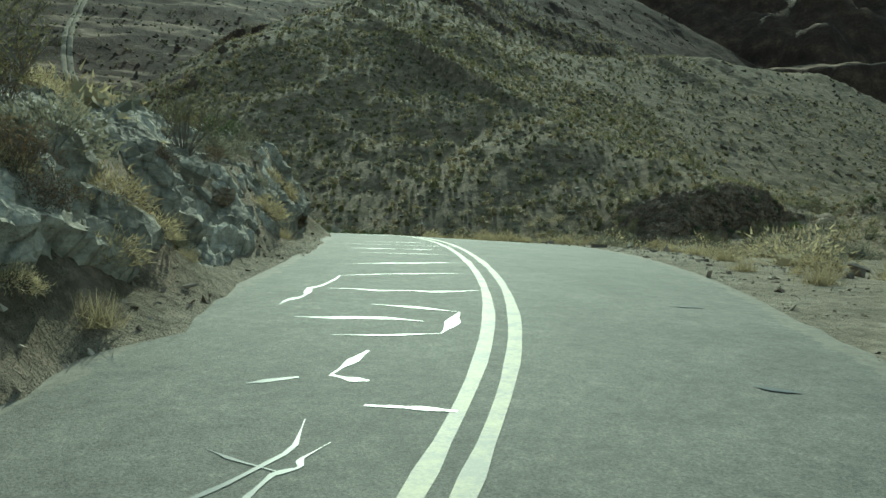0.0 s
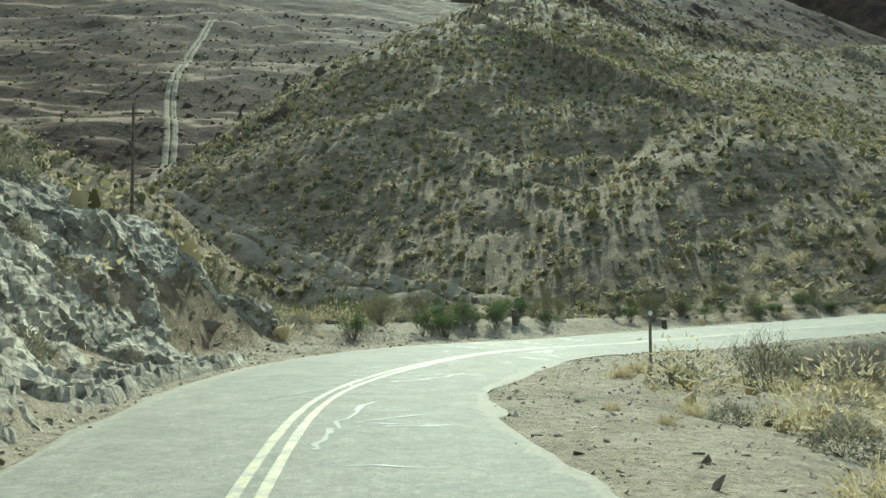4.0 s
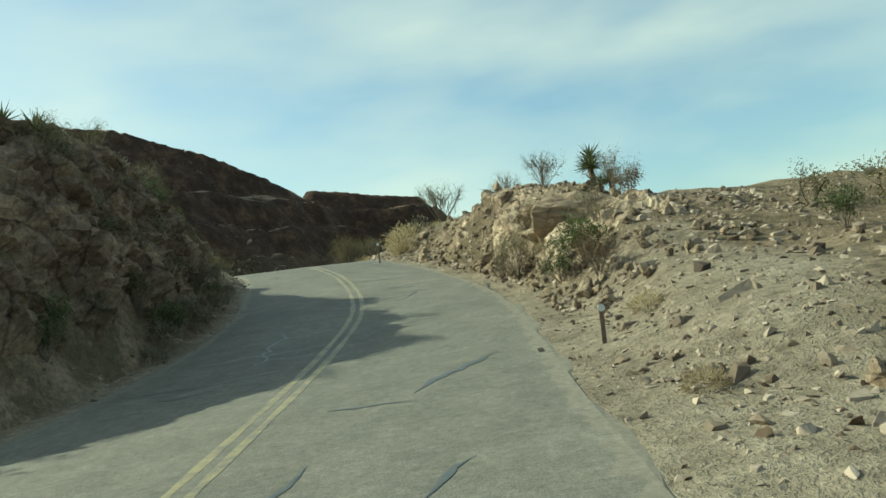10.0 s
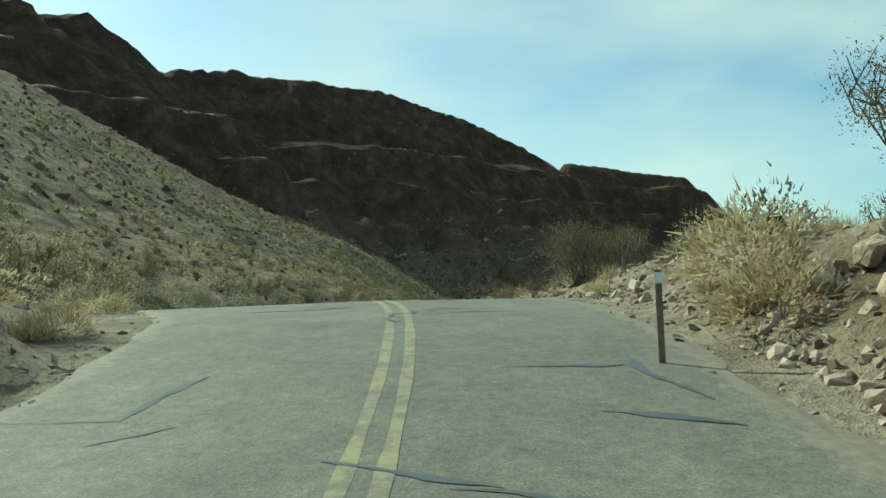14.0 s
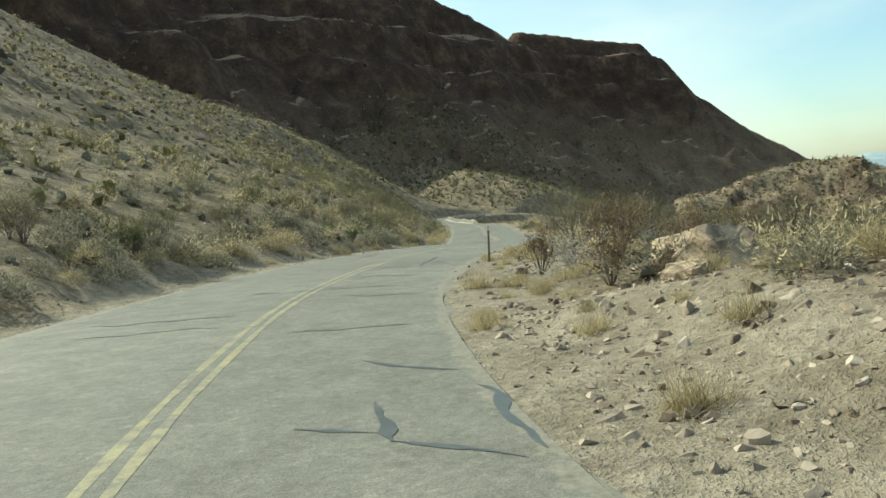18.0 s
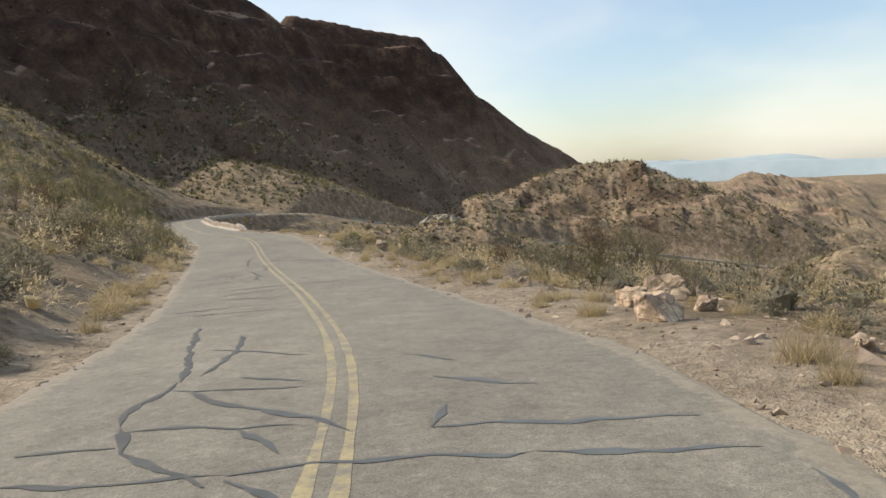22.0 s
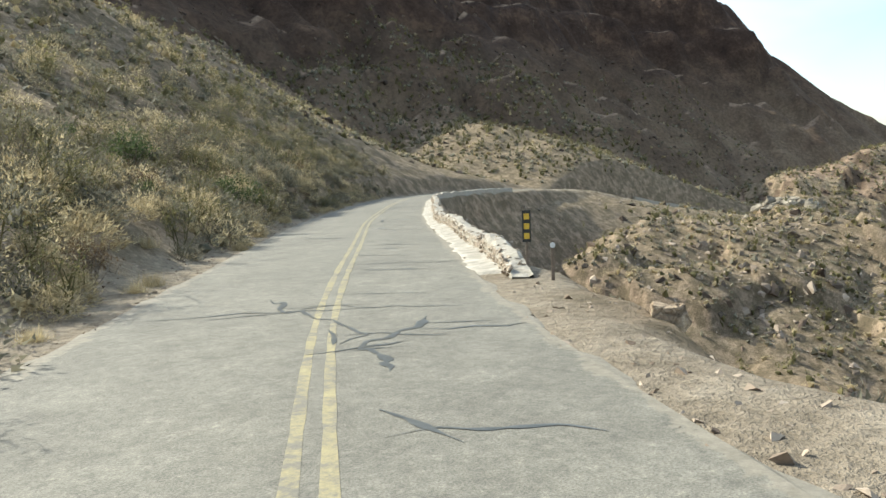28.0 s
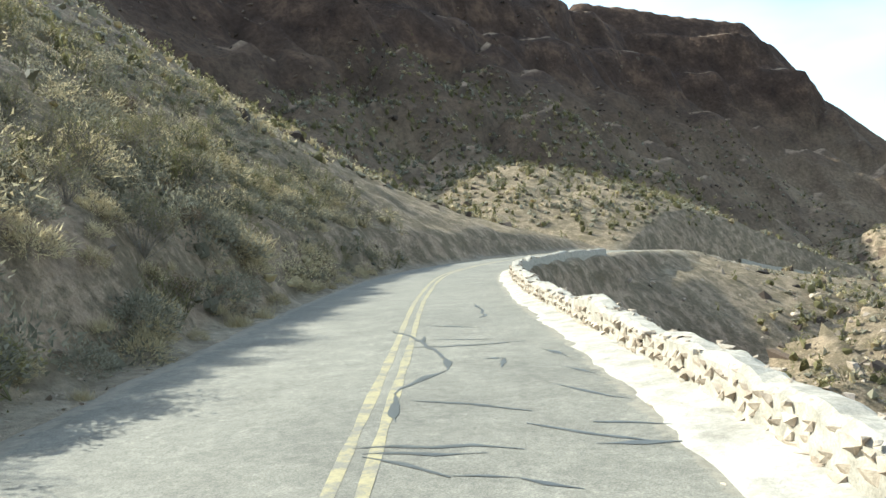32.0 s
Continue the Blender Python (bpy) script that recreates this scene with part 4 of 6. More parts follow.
creosote = Kind([make_bush("creosote_bush", "olive green creosote bush with bare fanning stems", "bush", "creosote bushes along the road",
                           *open_bush(rng, 1.5, 0.95, 24, 2900, 0.036, 0.015), TWIG, OLIVE) for _ in range(3)])
green_bush = Kind([make_bush("green_shrub", "bright green leafy desert shrub on the verge", "bush", "green shrubs along the road",
                             *open_bush(rng, 1.15, 0.8, 18, 1600, 0.065, 0.034), TWIG, GREEN) for _ in range(2)])
sage_bush = Kind([make_bush("sage_bush", "rounded grey-green brittlebush on stony ground", "bush", "grey bushes on the slopes",
                            *mound_bush(rng, 0.62, 0.62, 900, 0.10, 0.04), TWIG, SAGE) for _ in range(3)])
straw_bush = Kind([make_bush("straw_bush", "rounded dry straw-yellow bush beside the road", "bush", "dry yellow bushes along the road",
                             *mound_bush(rng, 0.55, 0.55, 950, 0.13, 0.024), TWIG, STRAW) for _ in range(3)])
rust_bush = Kind([make_bush("dry_bush", "dry rust-brown twiggy bush", "bush", "dry brown bushes",
                            *open_bush(rng, 1.1, 0.8, 20, 900, 0.09, 0.022), TWIG, RUST) for _ in range(2)])
tufts = Kind([make_bush("grass_tuft", "tuft of dry blond grass", "grass", "dry grass tufts on the verge",
                        None, grass_tuft(rng, 0.36, 0.42, 300), TWIG, STRAW) for _ in range(3)])


def dead_bush():
    paths = []
    for _ in range(40):
        g = unit(rng.normal(size=3) + (0, 0, 0.7))
        g[2] = abs(g[2])
        p = np.linspace(0, 1, 5)[:, None] * g * rng.uniform(0.5, 0.9) + np.cumsum(rng.normal(size=(5, 3)) * 0.03, 0)
        p[0] = 0
        paths.append(p)
        for _ in range(3):
            k = rng.integers(2, 5)
            paths.append(np.stack([p[k], p[k] + unit(rng.normal(size=3) + g) * 0.13, p[k] + unit(rng.normal(size=3) + g) * 0.26]))
    top = new("dead_bush")
    part("crown", mesh_from("dead_twigs", *tubes(paths, 0.011), PALE), None, top)
    return tagged(top, "bare pale grey dead bush", "bush", "dead bushes")


PALE = mottled("bleached_twigs", (0.26, 0.24, 0.21), (0.46, 0.43, 0.38), 6.0, 0.9, 0.1, 40, (0.3, 0.004))
dead = Kind([dead_bush() for _ in range(2)])


def agave_plant():
    top = new("agave")
    v, f = rosette(rng, 40, 0.62, 0.055, 0.12)
    for k in range(40):
        part("leaf", mesh_from("agave_leaf", v[7 * k:7 * k + 7], f[:6], BLADE), None, top)
    return tagged(top, "green spiky agave rosette on a gravel bank", "agave", "agaves")


agave = Kind([agave_plant()])


def yucca_tree(height, heads):
    top = new("mojave_yucca")
    paths = [np.array([(0, 0, -0.1), (0.03, 0.02, height * 0.5), (0.05, 0, height)])]
    spots = [(0.05, 0, height)]
    for k in range(heads - 1):
        g = rng.uniform(0, 6.28)
        tip = np.array([math.cos(g) * 0.42, math.sin(g) * 0.42, height * rng.uniform(0.6, 0.85)])
        paths.append(np.stack([(0, 0, height * 0.3), tip * (0.6, 0.6, 0.8), tip]))
        spots.append(tip)
    part("trunk", mesh_from("yucca_trunk", *tubes(paths, 0.10, 7), RUSTY_TRUNK), None, top)
    for sp in spots:
        v, f = rosette(rng, 70, 0.55, 0.05, -0.35)
        part("crown", mesh_from("yucca_crown", v + np.array(sp), f, BLADE), None, top)
    return tagged(top, "shaggy yucca with stiff spiky blades against the sky", "yucca", "yuccas")


RUSTY_TRUNK = mottled("shaggy_trunk", (0.08, 0.06, 0.045), (0.20, 0.15, 0.11), 8.0, 0.95, 0.1, 60, (0.9, 0.02))
yucca = Kind([yucca_tree(1.0, 3), yucca_tree(0.5, 1)])


def cholla():
    top = new("cholla")
    paths = [np.array([(0, 0, -0.05), (0.02, 0, 0.3), (0, 0.03, 0.6)])]
    for _ in range(9):
        a = np.array([0, 0, rng.uniform(0.2, 0.6)])
        d = unit(rng.normal(size=3) + (0, 0, 0.9))
        paths.append(np.stack([a, a + d * 0.16, a + d * 0.3 + (0, 0, 0.05)]))
    part("trunk", mesh_from("cholla_trunk", *tubes(paths, 0.035, 5), RUSTY_TRUNK), None, top)
    ends = np.concatenate([p[-2:] for p in paths])
    pts = ends[rng.integers(0, len(ends), 900)] + rng.normal(size=(900, 3)) * 0.045
    part("spine_coat", mesh_from("cholla_spines", *blades(rng, pts, unit(rng.normal(size=(900, 3)) + (0, 0, 0.4)), 0.05, 0.012), PALE_SPINE), None, top)
    return tagged(top, "pale spiny cholla cactus on the hillside", "cactus", "chollas")


PALE_SPINE = leaf_material("pale_spines", (0.42, 0.38, 0.26), (0.70, 0.66, 0.50), 0.4)
chollas = Kind([cholla(), cholla()])

# ---- posts, signs ----


def box_bm(sx, sy, sz, bevel=0.0, z0=0.0):
    bm = bmesh.new()
    bmesh.ops.create_cube(bm, size=1.0, matrix=Matrix.Translation((0, 0, sz / 2 + z0)) @ Matrix.Diagonal((sx, sy, sz, 1)))
    if bevel:
        bmesh.ops.bevel(bm, geom=list(bm.edges), offset=bevel, segments=2, affect="EDGES", profile=0.5)
    return bm


def marker_post(x, y, height, lean=(0.0, 0.0), turn=0.0, plate="disc"):
    top = new("marker_post")
    top.matrix_basis = pose(x, y, float(ground_at(x, y)) - 0.1, lean[0], lean[1], turn)
    # a U-section steel post
    bm = bmesh.new()
    prof = [(-0.030, 0.0), (-0.030, 0.025), (-0.022, 0.025), (-0.022, 0.006), (0.022, 0.006), (0.022, 0.025), (0.030, 0.025), (0.030, 0.0)]
    lo = [bm.verts.new((px, py, 0)) for px, py in prof]
    hi = [bm.verts.new((px, py, height + 0.1)) for px, py in prof]
    for i in range(len(prof)):
        j = (i + 1) % len(prof)
        bm.faces.new((lo[i], lo[j], hi[j], hi[i]))
    bm.faces.new(hi)
    bmesh.ops.recalc_face_normals(bm, faces=bm.faces)
    part("post", bm, STEEL, top)
    bm = bmesh.new()
    if plate == "disc":
        bmesh.ops.create_cone(bm, cap_ends=True, segments=20, radius1=0.05, radius2=0.05, depth=0.012, matrix=pose(0, -0.01, height + 0.03, 90, 0, 0))
    else:
        bmesh.ops.create_cube(bm, size=1.0, matrix=pose(0, -0.008, height + 0.02) @ Matrix.Diagonal((0.09, 0.012, 0.10, 1)))
        bmesh.ops.bevel(bm, geom=list(bm.edges), offset=0.004, segments=1, affect="EDGES")
    part("reflector", bm, REFLECTOR, top, "pale square reflector" if plate != "disc" else "pale round reflector")
    return tagged(top, "thin rusty steel marker post with a small pale reflector", "marker post", "marker posts on the verge")


def wood_post(x, y, height, size, lean):
    bm = box_bm(size, size * 0.8, height + 0.3, 0.02, -0.3)
    for v in bm.verts:
        if v.co.z > height - 0.05:
            v.co.z += 0.05 * noise.noise(v.co * 9)
    ob = part("wooden_post", bm, WOOD)
    ob.matrix_basis = pose(x, y, float(ground_at(x, y)), lean[0], lean[1], 20)
    return tagged(ob, "short dark weathered wooden guard post", "post", "wooden posts at the bend")


wood_post(2.1, 70.0, 0.76, 0.24, (0, -4))
wood_post(9.9, 73.4, 0.45, 0.22, (3, -8))
marker_post(4.1, 48.0, 1.42, (0, 0), 5)
marker_post(33.4, 70.6, 0.55, (0, 3), -72)
marker_post(54.8, 80.8, 0.92, (0, 0), -62, "square")
marker_post(94.6, 105.7, 1.08, (0, 2), -66, "square")
marker_post(172.9, 143.7, 0.75, (0, 0), -60)

marker = new("object_marker")
MARK_AT = (173.8, 144.6)
marker.matrix_basis = pose(*MARK_AT, float(ground_at(*MARK_AT)) - 0.1, 0, 0, -60)
part("post", box_bm(0.05, 0.03, 1.0, 0.004), STEEL, marker)
plate = part("plate", box_bm(0.17, 0.012, 0.62, 0.004, 0.72), BLACK, marker, "black metal plate")
plate.location = (0, -0.024, 0)
for k in range(3):
    bm = bmesh.new()
    bmesh.ops.create_cube(bm, size=1.0, matrix=pose(0, -0.034, 0.84 + 0.19 * k) @ Matrix.Diagonal((0.105, 0.014, 0.115, 1)))
    bmesh.ops.bevel(bm, geom=list(bm.edges), offset=0.004, segments=1, affect="EDGES")
    part("reflector", bm, AMBER, marker, "yellow square reflector")
tagged(marker, "narrow black object marker with three yellow reflectors by the stone wall", "road sign")

pole = new("utility_pole")
pole.matrix_basis = pose(-27.0, 94.0, float(ground_at(-27.0, 94.0)))
bm = bmesh.new()
bmesh.ops.create_cone(bm, cap_ends=True, segments=12, radius1=0.15, radius2=0.10, depth=11.5, matrix=Matrix.Translation((0, 0, 5.4)))
part("pole", bm, WOOD, pole)
part("crossarm", box_bm(1.8, 0.09, 0.11, 0.01, 10.3), WOOD, pole)
for k in (-0.8, 0.0, 0.8):
    bm = bmesh.new()
    bmesh.ops.create_cone(bm, cap_ends=True, segments=8, radius1=0.05, radius2=0.03, depth=0.16, matrix=Matrix.Translation((k, 0, 10.49)))
    part("insulator", bm, REFLECTOR, pole)
tagged(pole, "tall brown wooden utility pole on the desert slope", "utility pole")

# ---- dirt track up the side valley ----
TRACK = [(4.0, 87.0, 0), (-1.7, 92.4, 0), (-7.2, 96.7, 0), (-10.1, 99.2, 0), (-14.2, 104.3, 0), (-18.3, 108.7, 0), (-23.1, 113.0, 0), (-31.5, 120.8, 0),
         (-37.5, 128.0, 0), (-49.0, 155.0, 0), (-66.0, 204.0, 0), (-82.0, 246.0, 0), (-94.0, 289.0, 0), (-102.0, 324.0, 0), (-112.0, 370.0, 0)]
ts, tp = spline(TRACK, 0.5)
tn = np.gradient(tp[:, :2], axis=0)
tn = np.stack([-tn[:, 1], tn[:, 0]], 1) / np.linalg.norm(tn, axis=1)[:, None]
TRACK_DIRT = mottled("pale_track_dirt", (0.18, 0.145, 0.105), (0.30, 0.25, 0.19), 0.8, 0.95, 0.1, 9, (0.6, 0.03))
track = tagged(new("dirt_track"), "pale two-rut dirt track climbing a side valley", "dirt track", kind="structure")
for rut in (-0.85, 0.85):
    cols = []
    for k, dd in enumerate((-0.75, -0.38, -0.15, 0.12, 0.38, 0.75)):
        q = tp[:, :2] + tn * (rut + dd + 0.10 * fbm(ts, ts * 0 + k + rut, 2.5, 3, 60))[:, None]
        own = ground_at(q[:, 0], q[:, 1])
        cols.append(np.column_stack([q, own + (-0.05, 0.20, 0.17, 0.17, 0.20, -0.05)[k]]))
    part("rut", mesh_from("rut", np.stack(cols, 1).reshape(-1, 3), grid_faces(len(ts), 6)[:, ::-1], TRACK_DIRT, True), None, track)


# ---- rocks ----
def outcrop(name, label, mat, count, place, sizes, big=None):
    """One rocky face: its rocks are parts that share a few shapes."""
    top = tagged(new(name), label, "rock outcrop")
    shapes = [to_mesh("rock", worn_rock(rng, int(rng.integers(10, 18)), (1.0, rng.uniform(0.6, 0.95), rng.uniform(0.55, 0.9))), mat) for _ in range(9)]
    spots = [(*place(), rng.uniform(*sizes) * rng.choice([0.6, 1.0, 1.0, 1.35])) for _ in range(count)] + list(big or [])
    for x, y, size in spots:
        s, d, _ = road_coords(np.array([x]), np.array([y]))
        if abs(d[0]) < float(half(s, d[0] > 0)[0]) + 0.35 + 0.5 * size:
            continue
        z = float(ground_at(x, y))
        m = Matrix.LocRotScale((x, y, z - 0.10 * size), Euler((rng.normal() * 0.25, rng.normal() * 0.25, rng.uniform(0, 6.28))),
                               (size * rng.uniform(0.85, 1.25), size, size * rng.uniform(0.75, 1.1)))
        part("rock", shapes[int(rng.integers(len(shapes)))], None, top, m=m)
    return top


def along(t0, t1, d0, d1):
    def place():
        s = rng.uniform(at_sec(t0), at_sec(t1))
        side = d0 > 0
        d = d0 + (d1 - d0) * rng.uniform()
        p = road_point(s, d + (float(half(s, True)) if side else -float(half(s, False))))
        return p[0], p[1]
    return place


def box_place(x0, x1, y0, y1):
    return lambda: (rng.uniform(x0, x1), rng.uniform(y0, y1))


cut = outcrop("rock_cut", "grey fractured rock cut rising beside the road", ROCK_GREY, 90, along(-1.0, 6.0, 0.5, 5.0), (0.15, 0.5))


def rock_face(top, t0, t1, left, d0, d1, mat, rough, block, label, seed, push=0.1):
    """A jagged rock skin over a cut slope, broken into slanting slabs."""
    s = np.arange(at_sec(t0), at_sec(t1), 0.10)
    fine = np.arange(d0, d1, 0.04)
    S, E = np.meshgrid(s, fine, indexing="ij")
    side = 1 if left else -1

    def place(e):
        p = road_point(S.ravel(), (half(S.ravel(), left) + e.ravel()) * side)
        return p, ground_at(p[:, 0], p[:, 1])
    z = place(E)[1].reshape(S.shape)
    run = np.concatenate([np.zeros((len(s), 1)), np.cumsum(np.hypot(np.diff(z, axis=1), 0.04), 1)], 1)
    n = int(run.max() / 0.10)
    w = np.linspace(0, 1, n)
    E = np.stack([np.interp(w * r[-1], r, fine) for r in run])
    L = w[None] * run[:, -1:]
    S = np.repeat(s[:, None], n, 1)
    p, z = place(E)
    rise = np.gradient(z.reshape(S.shape), axis=1) / (np.gradient(E, axis=1) + 1e-6)
    lean = np.arctan(np.clip(rise, -0.5, 4.0)).ravel()
    a, b, E, S = S.ravel() + 0.3 * z, L.ravel(), E.ravel(), S.ravel()
    wa, wb = a + 0.22 * fbm(a, b, 0.7, 3, seed + 1), b + 0.22 * fbm(a, b, 0.7, 3, seed + 2)
    du, dw = 0.80 * wa - 0.60 * wb, 0.60 * wa + 0.80 * wb
    out = rough * (0.7 * fbm(a, b, block * 2.2, 3, seed) + 0.65 * facets(du * 0.5, dw, block, seed + 3) + 0.45 * facets(du * 0.6, dw, block * 0.42, seed + 11)
                   + 0.24 * facets(du * 0.7, dw * 1.2, block * 0.18, seed + 15) + 0.14 * fbm(a, b, 0.25, 2, seed + 9))
    fade = np.minimum(smooth01((E - d0) / 0.3), smooth01((d1 - E) / 0.9))
    fade = fade * np.minimum(smooth01((S - s[0]) / 1.2), smooth01((s[-1] - S) / 1.2))
    bare = smooth01(fbm(S, b, 3.5, 3, seed + 20) * 0.9 + 1.4)
    thick = fade * bare * np.maximum(out + 0.35 * rough + push, -0.1) - 0.25 * (1 - fade * bare)
    p[:, 2] = z + thick * np.cos(lean)
    nrm = np.array([ROAD_N[min(int(v / STEP), len(ROAD_N) - 1)] for v in S])
    p[:, :2] -= nrm * side * (thick * np.sin(lean))[:, None]
    part("face", mesh_from("rock_face", p, grid_faces(len(s), n), mat, False), None, top, label)


rock_face(cut, -1.2, 6.5, True, 0.2, 6.4, ROCK_GREY, 0.24, 0.9, "jagged grey rock face", 90, 0.02)
bluff = outcrop("rock_bluff", "brown weathered rock bluff shading the road", ROCK_BROWN, 60, box_place(30, 48.5, 81.5, 88.0), (0.3, 0.9))
rock_face(bluff, 10.4, 14.9, True, 0.75, 6.5, ROCK_BROWN, 0.42, 0.9, "weathered brown rock face", 110)
rock_face(cut, 5.7, 7.1, True, 3.4, 9.0, ROCK_GREY, 0.24, 0.9, "jagged grey rock face", 95, 0.02)
RUBBLE = [to_mesh("rock", hull_rock(rng, 16, (1, 0.8, 0.6), 0.5), ROCK_TAN) for _ in range(6)]
knoll = outcrop("rock_knoll", "tan blocky rock knoll beside the road cut", ROCK_TAN, 120, box_place(42.5, 56, 70.0, 79.0), (0.15, 0.45),
        [(42.9, 71.2, 2.6), (43.8, 72.4, 1.6), (44.6, 73.2, 1.1), (45.9, 73.9, 1.0), (48.6, 74.2, 1.3), (50.2, 74.9, 1.2), (51.8, 75.6, 1.1), (47.4, 74.9, 0.9), (49.4, 75.6, 0.8), (46.6, 73.0, 1.0), (42.2, 70.2, 0.9), (53.0, 76.6, 0.7)])
rock_face(knoll, 12.5, 15.0, False, 0.9, 4.6, ROCK_TAN, 0.26, 0.6, "broken tan rock face", 130, -0.13)
rubble = along(12.0, 15.4, -0.5, -4.4)
for _ in range(300):
    x, y = rubble()
    size = rng.uniform(0.10, 0.30) * rng.choice([1, 1, 1, 1.9])
    part("rock", RUBBLE[int(rng.integers(6))], None, knoll, m=Matrix.LocRotScale((x, y, float(ground_at(x, y)) + 0.25 * size), Euler(rng.uniform(0, 6.28, 3)), (size, size, size)))
outcrop("rock_berm", "low berm of pale broken rock slabs on the verge", ROCK_TAN, 40, along(16.6, 19.0, -1.8, -4.5), (0.2, 0.6), [(86.6, 97.6, 2.4), (85.4, 97.8, 1.5), (88.5, 98.6, 1.6)])


def crag_place():
    u = rng.uniform(0, 4.999)
    a, b = CRAG[1 + int(u) if u < 4 else 4], CRAG[2 + int(u) if u < 4 else 5]
    return a[0] + (b[0] - a[0]) * (u % 1) + rng.normal() * 1.3, a[1] + (b[1] - a[1]) * (u % 1) + rng.normal() * 1.3


outcrop("rock_crag", "jagged grey-brown crag on the valley side", ROCK_GREY, 80, crag_place, (1.0, 2.8), [(292, 154.5, 4.0), (293, 152, 3.4), (290.5, 156.5, 3.0), (294, 149, 3.2)])

boulder_shapes = [to_mesh("boulder", worn_rock(rng, 15, (1.0, 0.85, 0.75)), ROCK_TAN) for _ in range(5)]
for x, y, size, words in ((152.4, 129.4, 0.75, "pale boulder beside the road"), (125.4, 111.6, 1.2, "broken tan boulder on the verge"), (120.6, 111.9, 1.0, "sunlit pale boulder on the verge"),
                          (123.0, 112.2, 0.8, "dark-faced boulder on the verge"), (147.7, 124.7, 1.0, "grey upright boulder among dry grass"), (74.1, 92.4, 0.34, "small pale stone on gravel"),
                          (72.0, 90.2, 0.30, "small white stone on gravel"), (91.0, 103.1, 0.4, "small stone at the road edge"), (127.8, 114.8, 0.55, "tan boulder on the verge"),
                          (53.4, 78.4, 0.8, "pale slab leaning on the bank"), (170.4, 141.0, 0.8, "pale boulder near the wall"), (123.2, 111.0, 0.6, "tan boulder among grass"),
                          (26.0, 66.5, 0.6, "grey rock on the gravel bank"), (30.0, 68.0, 0.5, "grey rock on the gravel bank"), (118.0, 109.6, 0.35, "small stone on the verge"),
                          (-1.9, 12.5, 0.5, "pale stone at the foot of the cut"), (-2.0, 17.0, 0.4, "pale stone at the foot of the cut")):
    ob = new("boulder", boulder_shapes[int(rng.integers(5))])
    ob.matrix_basis = Matrix.LocRotScale((x, y, float(ground_at(x, y)) + 0.12 * size), Euler((0, 0, rng.uniform(0, 6.28))), (size, size, size * 1.05))
    tagged(ob, words, "boulder", "boulders along the road")


# ---- joined scatter ----
def scatter(name, base, xs, ys, sizes, mat, label, category, sink=0.2, tilt=0.4, parent=None, flat=True):
    """Many small shapes set on the ground, as one mesh."""
    n = len(xs)
    zs = ground_at(xs, ys)
    pick = rng.integers(len(base), size=n)
    out_v, out_f, start = [], [], 0
    for k, (bv, bf) in enumerate(base):
        i = np.nonzero(pick == k)[0]
        if not len(i):
            continue
        g, a, b = rng.uniform(0, 6.28, len(i)), rng.normal(size=len(i)) * tilt, rng.normal(size=len(i)) * tilt
        c, s_ = np.cos(g), np.sin(g)
        R = np.zeros((len(i), 3, 3))
        R[:, 0, 0], R[:, 0, 1], R[:, 1, 0], R[:, 1, 1], R[:, 2, 2] = c, -s_, s_, c, 1
        T = np.tile(np.eye(3), (len(i), 1, 1))
        T[:, 0, 2], T[:, 1, 2], T[:, 2, 0], T[:, 2, 1] = a, b, -a, -b
        stretch = rng.uniform(0.75, 1.25, (len(i), 1, 3)) * sizes[i][:, None, None]
        v = np.einsum("nij,nvj->nvi", R @ T, bv[None] * stretch)
        v += np.stack([xs[i], ys[i], zs[i] - sink * sizes[i]], 1)[:, None]
        out_v.append(v.reshape(-1, 3))
        out_f.append((bf[None] + (start + np.arange(len(i)) * len(bv))[:, None, None]).reshape(-1, bf.shape[1]))
        start += len(i) * len(bv)
    ob = new(name, mesh_from(name, np.concatenate(out_v), np.concatenate(out_f), mat))
    return tagged(ob, label, category, kind="stuff")


def bm_arrays(bm):
    bmesh.ops.triangulate(bm, faces=bm.faces)
    bm.verts.index_update()
    v = np.array([w.co[:] for w in bm.verts])
    f = np.array([[w.index for w in q.verts] for q in bm.faces])
    bm.free()
    return v, f


chip = [bm_arrays(hull_rock(rng, 9, (1, 0.8, 0.65), 0.5)) for _ in range(8)]
pebble = [bm_arrays(hull_rock(rng, 6, (1, 0.85, 0.6), 0.3)) for _ in range(6)]
stone = [bm_arrays(hull_rock(rng, 15, (1, 0.8, 0.65), 0.45)) for _ in range(8)]


def verge_points(n, t0, t1, left, d0, d1, power=1.0):
    s = rng.uniform(at_sec(t0), at_sec(t1), n)
    d = d0 + (d1 - d0) * rng.uniform(0, 1, n) ** power + half(s, left)
    p = road_point(s, d if left else -d)
    return p[:, 0], p[:, 1]


def gather(*sets):
    return np.concatenate([s[0] for s in sets]), np.concatenate([s[1] for s in sets])


def rock_tone(name, dark, light):
    m, nt, b = material(name, 0.92, 0.2)
    geo = nt.nodes.new("ShaderNodeNewGeometry")
    col = ramp(nt, geo.outputs["Random Per Island"], [(0.0, dark), (0.55, tuple((p + q) / 2 for p, q in zip(dark, light))), (1.0, light)])
    fine = noise_node(nt, 9.0, 4, 0.7)
    col = mix(nt, 0.5, col, ramp(nt, fine, [(0.3, (0.32,) * 3), (0.7, (0.68,) * 3)]), "OVERLAY")
    nt.links.new(col, b.inputs["Base Color"])
    bump(nt, b, fine, 0.6, 0.03)
    return m


